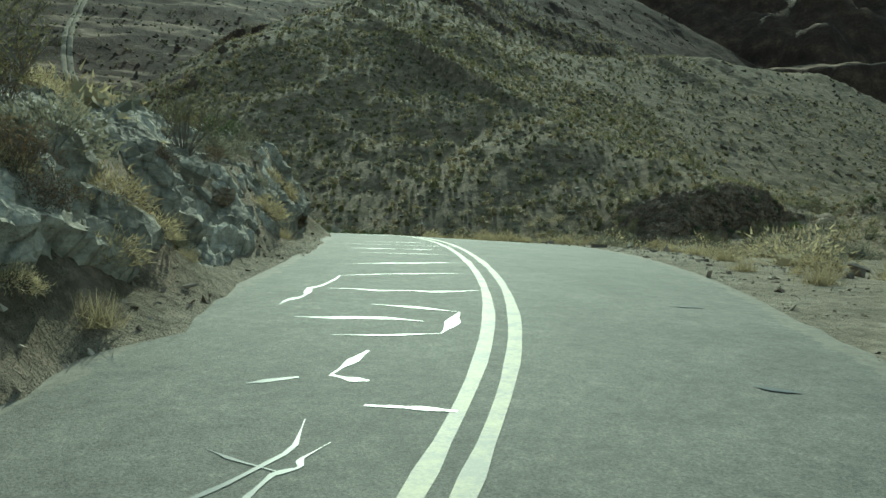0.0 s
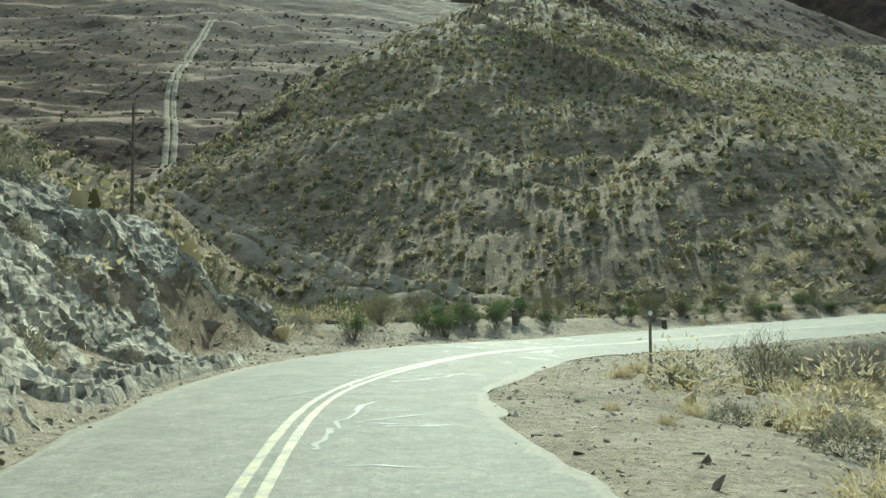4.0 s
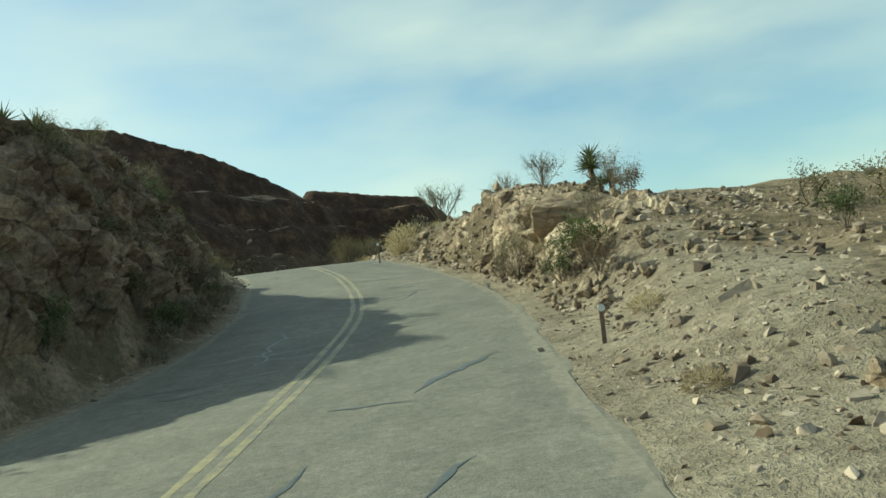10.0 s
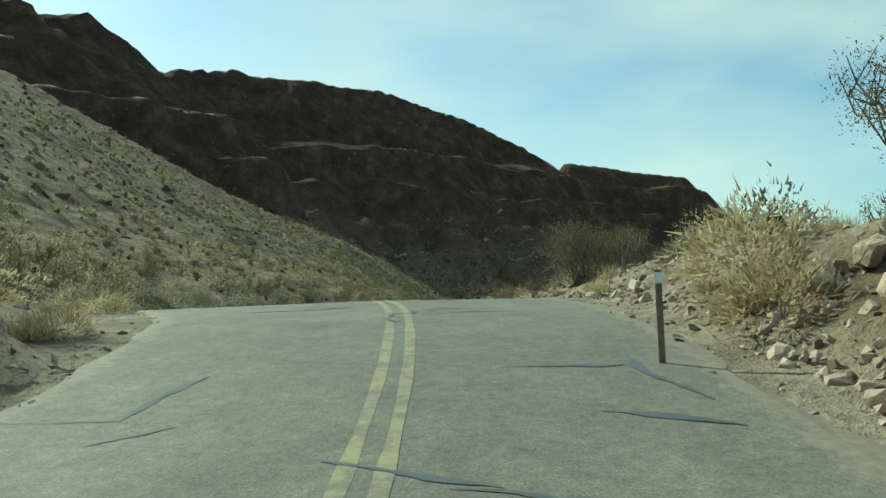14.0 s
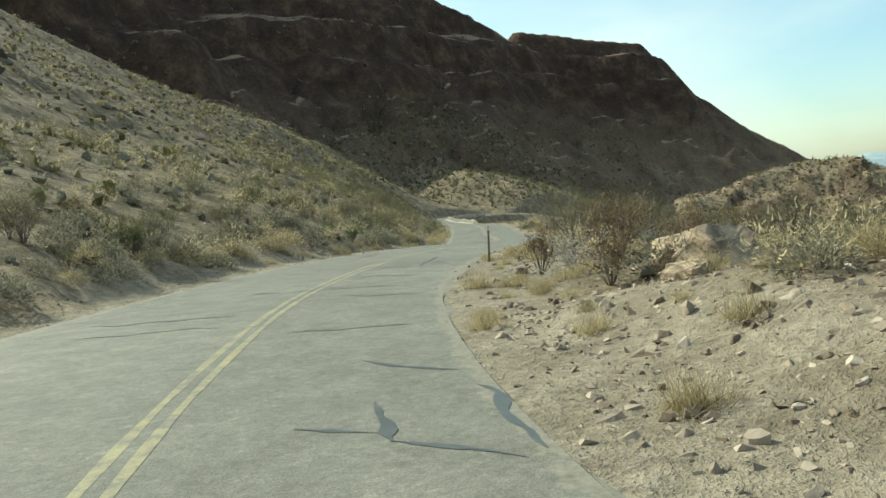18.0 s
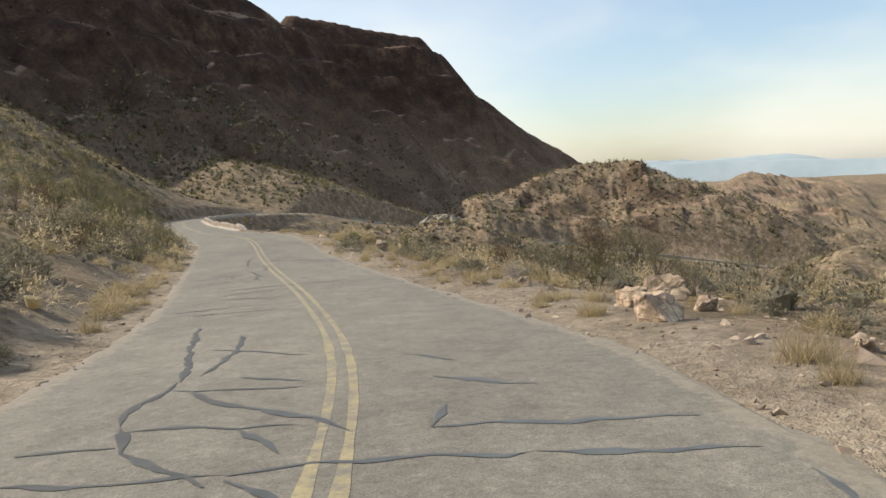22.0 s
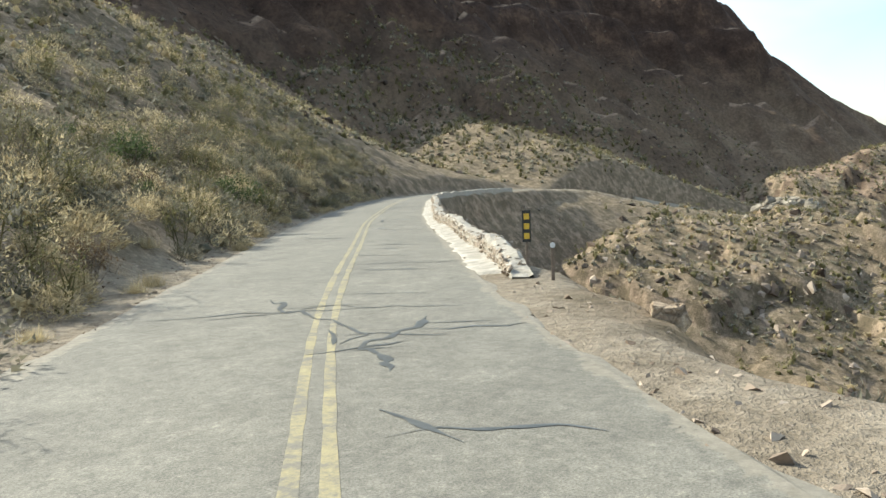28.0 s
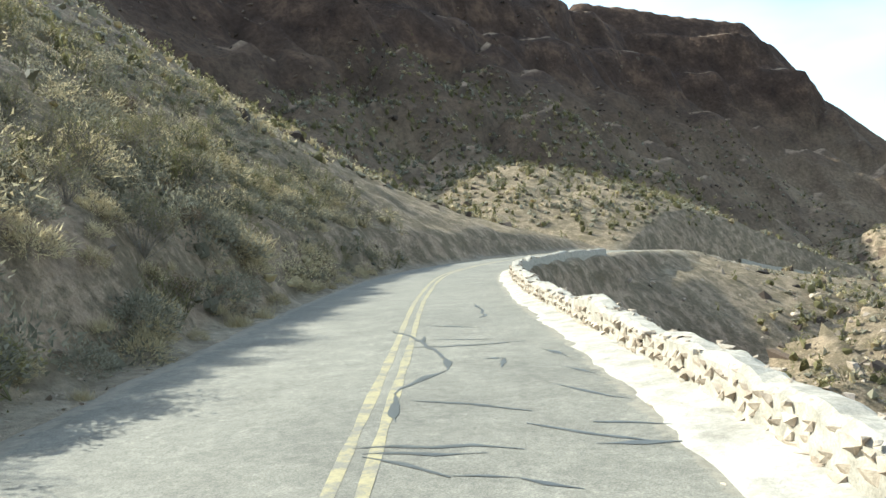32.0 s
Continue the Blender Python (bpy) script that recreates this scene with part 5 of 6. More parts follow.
FAR_STONE = rock_tone("mountain_rocks", (0.040, 0.030, 0.024), (0.16, 0.118, 0.088))
GRAVEL = rock_tone("verge_gravel", (0.12, 0.085, 0.06), (0.46, 0.38, 0.30))
SLOPE_STONE = rock_tone("slope_stones", (0.07, 0.054, 0.042), (0.42, 0.34, 0.265))

x, y = gather(verge_points(11000, -1, 33, False, -0.3, 3.4, 1.4), verge_points(4000, 15, 29, False, -0.2, 5.0, 1.2), verge_points(9000, -1, 33, True, -0.2, 2.6, 1.4), verge_points(4000, 7.2, 12.6, False, 0.0, 4.0),
              verge_points(8000, 4.5, 8.0, True, 0.0, 6.5), verge_points(4000, 0.0, 8.0, False, 0.0, 5.0), verge_points(6000, 12.5, 19.5, False, 0.5, 7.0))
scatter("gravel", pebble, x, y, rng.uniform(0.03, 0.12, len(x)) * rng.choice([1, 1, 1, 1.9], len(x)), GRAVEL, "loose tan gravel and small stones on the verges", "gravel", 0.15)
x, y = gather(verge_points(4200, 12.5, 19.5, False, 0.4, 9.0), verge_points(1800, 12.2, 15.6, False, 0.5, 6.0), verge_points(1100, 19.5, 28.5, False, 0.6, 8), verge_points(700, 13, 33, True, 1.0, 9.0), verge_points(2200, 7.6, 12.4, False, 0.5, 6.5), verge_points(600, 8.5, 12.6, False, 5.0, 12.0))
scatter("stones", stone, x, y, rng.uniform(0.05, 0.17, len(x)) * rng.choice([1, 1, 1.8], len(x)), GRAVEL, "scattered broken tan stones beside the road", "stones", 0.1)


def field(n, x0, x1, y0, y1, keep):
    x, y = rng.uniform(x0, x1, n), rng.uniform(y0, y1, n)
    s, d, zr = road_coords(x, y)
    a = np.abs(d) - half(s, True)
    ok = keep(x, y, d, a) & (a > 1.6)
    return x[ok], y[ok]


hill = gather(field(9000, -60, 60, 76, 175, lambda x, y, d, a: (d > 0) & (a < 90)),
              field(11000, 45, 245, 80, 290, lambda x, y, d, a: (d > 0) & (a < 75)),
              field(7000, 100, 330, 60, 210, lambda x, y, d, a: (d < 0)),
              field(1500, -30, 10, 0, 60, lambda x, y, d, a: d > 0),
              field(900, 5, 60, 10, 75, lambda x, y, d, a: d < 0))
crag_stones = field(2600, 248, 312, 110, 190, lambda x, y, d, a: (d < 0) & (a > 14))
x, y = hill
pick = rng.uniform(size=len(x)) < 0.75
scatter("slope_stones", chip, x[pick], y[pick], rng.uniform(0.15, 0.5, pick.sum()) * rng.choice([0.7, 1, 1.3, 1.7], pick.sum()), SLOPE_STONE,
        "dark and tan broken rock strewn over the hillsides", "stones", 0.05)
scatter("hillside_rocks", chip, *crag_stones, rng.uniform(0.3, 1.0, len(crag_stones[0])) * rng.choice([0.7, 1, 1.8], len(crag_stones[0])), SLOPE_STONE, "grey broken rock strewn over the slope below the road", "rocks", 0.1)
far = gather(field(3500, 230, 560, 90, 380, lambda x, y, d, a: a > 8), field(3000, -220, 160, 150, 420, lambda x, y, d, a: a > 8))
scatter("far_rocks", chip, *far, rng.uniform(0.8, 2.6, len(far[0])), FAR_STONE, "rocks on the far mountain slopes", "rocks", 0.15)


def clump(count, leaf, width, mode, heart=1.0):
    """A small bush: a lumpy heart of twigs, leaves all over it."""
    wide, tall = (0.66, 0.66) if mode == "mound" else (0.62, 0.95)
    if mode == "mound":
        v, f = mound_bush(rng, tall, wide, count, leaf, width)[1]
    else:
        (sv, sf), (v, f) = open_bush(rng, 1.15, 0.75, 7, count, leaf, width)
        if not heart:
            sf = np.concatenate([sf[:, :3], sf[:, [0, 2, 3]]])
            return np.concatenate([v, sv]), np.concatenate([f, sf + len(v)])
    if not heart:
        return v, f
    hv, hf = bm_arrays(hull_rock(rng, 10, (1, 1, 1), 0.2))
    hv = hv * heart * np.array([wide * 1.45, wide * 1.45, tall * 1.3]) * rng.uniform(0.9, 1.1, (len(hv), 1)) + np.array([0, 0, tall * 0.28])
    return np.concatenate([v, hv]), np.concatenate([f, hf + len(v)])


SCRUB = (("far_creosote", OLIVE, [clump(24, 0.22, 0.12, "open", 0.8) for _ in range(5)], "olive creosote scrub spread over the hillsides"),
         ("far_sage", SAGE, [clump(18, 0.19, 0.13, "mound", 0.85) for _ in range(5)], "grey-green brush spread over the hillsides"),
         ("far_straw", STRAW, [clump(20, 0.22, 0.10, "mound", 0.85) for _ in range(5)], "dry blond brush and grass spread over the hillsides"))
SHARE = ((0.20, 0.44, 0.36), (0.18, 0.36, 0.46), (0.34, 0.52, 0.14))
zones = (gather(field(9500, -60, 62, 74, 175, lambda x, y, d, a: (d > 0) & (a < 90) & (a > 6)), field(7000, -45, 95, 140, 280, lambda x, y, d, a: (d > 0) & (a > 80)), field(2600, -75, -6, 30, 80, lambda x, y, d, a: (d > 0) & (a > 7))),
         gather(field(6500, 45, 245, 80, 290, lambda x, y, d, a: (d > 0) & (a < 80) & (a > 9)), field(1200, -30, 10, 0, 60, lambda x, y, d, a: (d > 0) & (a > 3)),
                field(500, 5, 60, 10, 75, lambda x, y, d, a: (d < 0) & (a > 26)), field(4200, 165, 300, 150, 250, lambda x, y, d, a: (d > 0) & (a > 11) & (a < 48))),
         gather(field(5000, 100, 330, 60, 210, lambda x, y, d, a: (d < 0) & (a > 16)), field(1600, 248, 312, 110, 190, lambda x, y, d, a: (d < 0) & (a > 14)), field(4000, 330, 545, 20, 190, lambda x, y, d, a: a > 6), field(5600, 230, 560, 80, 380, lambda x, y, d, a: (a > 8) & (ground_at(x, y) < 42)),
                field(3000, -260, 160, 150, 460, lambda x, y, d, a: (a > 8) & (ground_at(x, y) < 90)), field(2200, 320, 420, 200, 300, lambda x, y, d, a: a > 6)))
for k, (name, mat, base, words) in enumerate(SCRUB):
    xs, ys, sz = [], [], []
    for (zx, zy), share in zip(zones, SHARE):
        roll = np.random.default_rng(len(zx)).uniform(size=len(zx))
        lo, hi = sum(share[:k]), sum(share[:k + 1])
        ok = (roll >= lo) & (roll < hi)
        xs.append(zx[ok]), ys.append(zy[ok])
        away = np.hypot(zx[ok] - 110, zy[ok] - 100)
        sz.append(rng.uniform(0.55, 1.15, ok.sum()) * np.clip(away / 170, 1.0, 1.7))
    scatter(name, base, np.concatenate(xs), np.concatenate(ys), np.concatenate(sz), mat, words, "scrub", 0.04, 0.1)

# denser brush on the slope that the road runs under
DENSE = ((OLIVE, [clump(300, 0.055, 0.024, "open", 0) for _ in range(5)], "near_creosote", "olive creosote brush crowding the slope above the road"),
         (SAGE, [clump(240, 0.10, 0.045, "mound", 0.5) for _ in range(5)], "near_sage", "grey-green brush crowding the slope above the road"),
         (STRAW, [clump(260, 0.10, 0.030, "mound", 0.42) for _ in range(5)], "near_straw", "blond dry brush crowding the slope above the road"))
for k, (mat, base, name, words) in enumerate(DENSE):
    n = (330, 480, 430)[k]
    x, y = gather(verge_points(n, 15.5, 36.0, True, 2.2, 26.0, 1.2), verge_points(n // 2, 25.5, 37.0, True, 0.7, 7.0), verge_points(n // 2, 28.0, 37.0, True, 3.0, 16.0), verge_points(n // 5, 4.5, 13.0, True, 5.0, 16.0), verge_points(n // 5, 8.0, 13.0, False, 5.0, 22.0),
                  verge_points(n // (5, 2, 2)[k], 16.0, 29.0, False, 3.0, 16.0), verge_points(n // 6, 4.6, 8.0, True, 5.0, 14.0), verge_points((0, n // 8, n // 5)[k], 0.0, 6.5, False, 3.0, 12.0), verge_points(n // 4, 29.5, 37.0, False, 5.0, 22.0), verge_points(n // 6, -1.0, 4.5, True, 6.0, 14.0))
    scatter(name, base, x, y, rng.uniform(0.55, 1.45, len(x)), mat, words, "scrub", 0.06, 0.1)

# ---- plants near the road, one by one ----
ALONE = ((creosote, -2.7, 71.5, 1.1), (green_bush, -6.7, 72.4, 0.9), (green_bush, -8.5, 82.0, 1.9), (creosote, -4.5, 74.0, 0.9), (straw_bush, 58.0, 80.6, 1.5), (straw_bush, 56.3, 80.0, 1.2),
         (creosote, 57.5, 78.6, 1.35), (creosote, 49.6, 73.0, 0.9), (creosote, 51.8, 74.6, 0.75), (creosote, 72.4, 88.6, 1.15), (rust_bush, 73.8, 91.2, 0.65), (rust_bush, 91.0, 102.6, 1.0),
         (dead, 89.2, 101.0, 1.3), (rust_bush, 89.8, 100.2, 1.35), (creosote, 105.5, 104.6, 1.45), (creosote, 99.5, 103.8, 1.2), (rust_bush, 103.0, 104.0, 1.2), (green_bush, 147.7, 126.0, 0.6),
         (straw_bush, 150.4, 127.0, 1.5), (straw_bush, 149.0, 126.0, 1.3), (creosote, 161.8, 148.4, 1.7), (creosote, 158.5, 147.0, 1.5), (rust_bush, 141.5, 113.5, 2.0), (creosote, 139.0, 112.2, 1.5), (creosote, 134.0, 114.2, 1.0),
         (sage_bush, 109.6, 119.4, 1.3), (sage_bush, 111.5, 120.0, 1.2), (green_bush, 107.0, 119.2, 0.7), (straw_bush, 199.0, 171.4, 1.2), (green_bush, 183.6, 161.4, 1.5), (straw_bush, 183.0, 160.6, 1.4), (green_bush, 177.4, 142.2, 1.15), (rust_bush, 178.6, 141.6, 1.1),
         (straw_bush, 189.5, 153.2, 1.2), (straw_bush, 191.5, 154.0, 1.1), (straw_bush, 182.5, 148.2, 0.9), (creosote, 26.0, 79.3, 1.3), (creosote, 28.0, 80.6, 1.4), (straw_bush, 22.8, 77.3, 0.8), (sage_bush, 26.8, 77.8, 0.45),
         (creosote, 41.4, 71.0, 0.8), (rust_bush, 44.6, 70.2, 0.8), (green_bush, 40.2, 71.8, 0.6), (creosote, 46.0, 70.6, 0.9), (straw_bush, 34.6, 70.0, 0.5), (rust_bush, 31.0, 66.4, 0.9),
         (creosote, 29.5, 65.0, 1.0), (creosote, 33.0, 64.0, 1.2), (rust_bush, 27.5, 64.5, 0.9), (dead, 24.6, 65.6, 0.9), (creosote, 38.5, 64.5, 0.8), (green_bush, 38.0, 66.5, 0.7), (straw_bush, 30.5, 69.5, 0.4),
         (rust_bush, 9.0, 44.0, 0.8), (straw_bush, 7.5, 46.0, 0.8), (creosote, 6.5, 48.0, 0.9), (straw_bush, 5.5, 38.0, 0.9), (straw_bush, 4.6, 36.0, 0.8), (rust_bush, 7.0, 40.0, 0.8), (straw_bush, 6.4, 30.5, 0.8), (sage_bush, 8.5, 27.0, 0.8),
         (creosote, -2.6, 13.2, 0.75), (sage_bush, -2.5, 15.0, 0.7), (green_bush, -2.6, 16.4, 0.6), (sage_bush, -2.4, 17.8, 0.75), (creosote, -3.9, 8.6, 1.0), (creosote, -3.8, 6.6, 0.8), (straw_bush, -2.6, 24.0, 0.8), (straw_bush, -2.8, 26.0, 0.9),
         (creosote, -7.5, 17.5, 1.6), (creosote, -6.0, 11.0, 1.3), (straw_bush, -5.0, 14.0, 0.7), (sage_bush, -4.2, 19.5, 0.7), (straw_bush, -3.4, 28.2, 0.8), (rust_bush, -4.0, 10.0, 0.7), (straw_bush, -6.0, 32.0, 0.8), (sage_bush, -7.5, 36.0, 0.8))
PLACED = ((creosote, 72.2, 88.8, 1.5), (creosote, 73.6, 87.9, 1.2), (creosote, 73.2, 92.0, 0.6), (creosote, 103.0, 106.0, 1.5), (creosote, 104.6, 105.0, 1.4), (creosote, 114.2, 108.8, 1.5), (creosote, 115.6, 107.8, 1.3), (straw_bush, 113.0, 109.4, 1.1),
          (straw_bush, 118.0, 123.0, 1.3), (straw_bush, 117.0, 122.0, 1.2), (sage_bush, 126.0, 128.0, 1.6), (sage_bush, 120.5, 124.6, 1.5), (sage_bush, 144.2, 125.0, 1.2), (green_bush, 144.8, 125.4, 0.5), (straw_bush, 150.6, 127.9, 0.6), (straw_bush, 151.4, 128.3, 0.55),
          (straw_bush, 150.0, 127.2, 0.5), (creosote, 168.0, 156.0, 2.2), (green_bush, 180.0, 163.0, 1.6), (straw_bush, 154.0, 142.0, 1.5), (sage_bush, 157.0, 143.0, 1.5), (straw_bush, 178.0, 158.0, 1.6), (straw_bush, 185.0, 163.0, 1.7), (sage_bush, 181.0, 160.0, 1.6))
VERGE_PLANTS = ((straw_bush, 88.0, 115.3, 1.0), (straw_bush, 90.5, 115.5, 0.9), (straw_bush, 92.2, 115.7, 1.0), (straw_bush, 94.0, 116.3, 0.9), (straw_bush, 95.6, 116.8, 1.0), (rust_bush, 24.4, 66.2, 1.1), (rust_bush, 25.8, 65.2, 1.2), (creosote, 29.2, 65.8, 1.3),
                (straw_bush, 27.0, 79.4, 0.9), (green_bush, 40.0, 71.2, 1.0), (rust_bush, 38.8, 70.9, 0.8), (creosote, 44.6, 73.9, 0.55), (rust_bush, 45.2, 73.1, 0.7), (creosote, 43.0, 73.2, 0.8), (rust_bush, 176.6, 143.6, 1.4), (rust_bush, 179.0, 145.0, 1.3),
                (straw_bush, 177.6, 144.2, 1.6), (rust_bush, 181.0, 146.4, 1.2), (straw_bush, 183.0, 147.6, 1.5), (sage_bush, 102.0, 118.0, 1.5), (straw_bush, 100.0, 117.8, 1.3), (straw_bush, 98.2, 117.2, 1.2), (sage_bush, 109.0, 119.0, 1.5))
for kind, x, y, size in ALONE + PLACED + VERGE_PLANTS:
    kind.plant(x, y, size)
yucca.plant(47.2, 71.2, 1.0, 0)
yucca.plant(48.3, 70.8, 0.9, 1)
yucca.plant(46.3, 71.0, 0.7, 1)
yucca.plant(36.8, 81.8, 1.0, 1)
yucca.plant(36.2, 82.2, 0.9, 1)
yucca.plant(188.8, 166.6, 0.9, 1)
agave.plant(27.3, 67.6, 1.15)
agave.plant(31.5, 66.8, 0.9)
agave.plant(29.4, 63.5, 1.0)
chollas.plant(217.0, 185.4, 1.3, 0)
chollas.plant(216.1, 181.7, 1.0, 1)
chollas.plant(204.0, 178.5, 1.1, 0)
chollas.plant(201.0, 180.5, 1.2, 1)


def row(kind, t0, t1, left, d0, d1, count, s0, s1):
    for _ in range(count):
        s = rng.uniform(at_sec(t0), at_sec(t1))
        d = rng.uniform(d0, d1) + float(half(s, left))
        p = road_point(s, d if left else -d)
        kind.plant(p[0], p[1], rng.uniform(s0, s1))


# outside of the bend: a green hedge of shrubs, then the hillside
row(green_bush, 7.0, 9.2, True, 1.6, 3.4, 16, 0.6, 1.1)
row(creosote, 7.4, 9.5, True, 2.0, 6.0, 14, 0.6, 1.1)
row(straw_bush, 4.8, 9.5, True, 3.6, 7.0, 14, 0.4, 0.8)
row(creosote, 5.0, 7.6, True, 5.0, 9.0, 8, 0.7, 1.2)
row(sage_bush, 7.0, 10.5, True, 1.6, 5.0, 14, 0.5, 1.0)
row(creosote, 9.5, 12.6, True, 1.4, 3.5, 18, 0.5, 0.9)
row(sage_bush, 10.0, 13.2, True, 1.0, 3.0, 16, 0.5, 1.0)
row(green_bush, 9.2, 11.0, True, 0.8, 2.6, 12, 0.5, 0.9)
row(straw_bush, 8.4, 11.0, True, 0.5, 1.4, 7, 0.4, 0.7)
row(creosote, 12.4, 14.9, True, 0.35, 2.6, 16, 0.4, 0.8)
row(sage_bush, 12.6, 14.9, True, 0.3, 2.4, 20, 0.4, 0.9)
row(green_bush, 12.6, 14.6, True, 0.3, 2.0, 10, 0.4, 0.7)
# after the crest, up the slope
row(straw_bush, 31.0, 35.5, True, 0.25, 2.4, 34, 0.4, 0.85)
row(sage_bush, 31.0, 35.5, True, 0.4, 2.6, 34, 0.5, 1.0)
row(rust_bush, 31.0, 35.5, True, 0.3, 2.4, 18, 0.3, 0.6)
row(tufts, 29.0, 35.5, True, 0.1, 1.6, 40, 0.5, 1.1)
row(green_bush, 10.4, 13.4, True, 0.5, 1.6, 10, 0.4, 0.7)
row(sage_bush, 10.2, 13.6, True, 0.4, 1.4, 12, 0.4, 0.8)
row(creosote, 11.0, 13.6, True, 3.5, 7.0, 10, 0.5, 0.9)
row(sage_bush, 15.0, 24.0, True, 0.7, 5.0, 40, 0.6, 1.3)
row(straw_bush, 15.5, 25.0, True, 0.5, 2.4, 26, 0.4, 0.8)
row(straw_bush, 19.0, 28.0, False, 0.9, 3.5, 20, 0.3, 0.6)
row(tufts, 19.0, 28.0, False, 0.3, 2.0, 40, 0.5, 1.0)
row(sage_bush, 15.0, 35.5, True, 2.0, 9.0, 30, 0.7, 1.5)
row(straw_bush, 15.5, 35.5, True, 0.9, 3.2, 46, 0.45, 1.0)
row(creosote, 15.5, 35.5, True, 2.5, 11.0, 40, 0.6, 1.2)
row(rust_bush, 16.0, 35.5, True, 2.0, 9.0, 24, 0.5, 1.0)
row(green_bush, 18.0, 31.0, True, 2.0, 8.0, 10, 0.5, 0.9)
row(tufts, 13.0, 35.5, True, 0.3, 2.0, 50, 0.5, 1.1)
row(straw_bush, 25.5, 36.0, True, 0.45, 2.6, 34, 0.45, 1.0)
row(sage_bush, 25.5, 36.0, True, 0.6, 4.0, 40, 0.6, 1.3)
row(rust_bush, 25.5, 36.0, True, 1.0, 5.0, 22, 0.4, 0.9)
row(creosote, 27.0, 36.0, True, 1.5, 6.0, 16, 0.5, 0.9)
row(straw_bush, 29.0, 36.5, True, 1.2, 7.0, 22, 0.9, 1.5)
row(sage_bush, 29.0, 36.5, True, 1.5, 8.0, 22, 0.9, 1.6)
row(sage_bush, 5.3, 7.0, True, 3.0, 8.5, 16, 0.5, 1.0)
row(creosote, 5.3, 7.0, True, 3.5, 8.5, 8, 0.6, 1.0)
row(tufts, 5.3, 7.2, True, 2.0, 6.0, 16, 0.5, 1.0)
# down-slope side
row(straw_bush, 24.2, 28.6, False, 2.2, 9.0, 44, 0.45, 1.0)
row(tufts, 23.5, 28.6, False, 1.4, 7.0, 70, 0.6, 1.1)
row(sage_bush, 24.5, 28.6, False, 2.5, 9.0, 16, 0.5, 1.0)
row(tufts, 12.5, 28.2, False, 0.6, 4.5, 80, 0.5, 1.2)
row(straw_bush, 18.8, 28.0, False, 2.2, 8.0, 22, 0.4, 0.9)
row(sage_bush, 15.0, 28.0, False, 3.0, 10.0, 30, 0.4, 0.9)
row(creosote, 19.0, 28.0, False, 4.0, 12.0, 22, 0.6, 1.2)
row(rust_bush, 15.5, 28.0, False, 3.0, 10.0, 20, 0.4, 1.0)
row(dead, 19.0, 28.0, False, 2.5, 8.0, 8, 0.5, 1.0)
row(straw_bush, 28.6, 34.0, False, 1.6, 4.0, 8, 0.4, 0.8)
row(creosote, 7.5, 11.0, False, 5.0, 12.0, 16, 0.4, 0.8)
row(rust_bush, 7.5, 11.0, False, 4.8, 10.0, 14, 0.5, 1.0)
row(straw_bush, 1.0, 6.0, False, 1.5, 9.0, 12, 0.4, 0.9)
row(tufts, 0.0, 7.0, False, 0.8, 6.0, 26, 0.5, 1.1)
row(sage_bush, 1.0, 6.5, False, 3.0, 12.0, 16, 0.5, 0.9)
row(straw_bush, -0.5, 4.5, True, 0.3, 1.2, 16, 0.3, 0.7)
row(sage_bush, -0.5, 4.2, True, 0.5, 2.5, 16, 0.4, 0.9)
row(rust_bush, -0.5, 4.2, True, 0.4, 1.6, 12, 0.3, 0.6)
row(tufts, -0.5, 4.5, True, 0.1, 1.0, 24, 0.4, 0.9)
row(straw_bush, -0.5, 4.2, True, 3.0, 7.0, 14, 0.5, 1.0)
row(sage_bush, 3.8, 6.2, True, 2.0, 7.0, 18, 0.4, 0.9)
row(straw_bush, 3.4, 5.0, False, 1.0, 5.0, 22, 0.5, 0.9)

# ---- stone wall above the drop ----
FINES = mottled("pale_dusty_fines", (0.24, 0.222, 0.19), (0.46, 0.43, 0.38), 2.2, 0.95, 0.1, 18, (0.7, 0.02))
WALL_FROM = float(road_coords(np.array([175.6]), np.array([145.8]))[0][0]) - 3.0
WALL_TO = float(road_coords(np.array([272.0]), np.array([188.0]))[0][0])
wall = tagged(new("stone_wall"), "low pale rubble stone parapet wall along the drop", "stone wall")
ws = np.arange(WALL_FROM, WALL_TO, 0.15)
inner = half(ws, False) + 0.42 + 0.10 * fbm(ws, ws * 0, 6, 3, 70)
tall = 0.52 + 0.10 * fbm(ws, ws * 0, 2.2, 4, 71)
tall[:12] *= np.linspace(0.25, 1, 12)
sections = []
for dd, hh in ((0.0, -0.6), (0.02, 0.0), (0.05, 0.92), (0.14, 1.0), (0.36, 1.0), (0.45, 0.9), (0.5, 0.0), (0.52, -1.6)):
    p = road_point(ws, -(inner + dd + 0.025 * fbm(ws, ws * 0 + 20 * dd, 0.5, 3, 72)))
    p[:, 2] += np.where(hh > 0, hh * tall, hh) - 0.06 + (0.04 * fbm(ws, ws * 0 + dd * 30, 0.6, 3, 73) if hh > 0.5 else 0)
    sections.append(p)
part("core", mesh_from("wall_core", np.stack(sections, 1).reshape(-1, 3), grid_faces(len(ws), 8), MORTAR, False), None, wall, "pale rough mortar core and cap")
stone_shapes = [to_mesh("stone", hull_rock(rng, 13, (1.0, 0.42, 0.62), 0.85), WALL_STONE) for _ in range(8)]
stone_arrays = [bm_arrays(hull_rock(rng, 9, (1.0, 0.55, 0.62), 0.85)) for _ in range(4)]
count, rest_v, rest_f, rest_n = 0, [], [], 0
s = WALL_FROM + 0.5
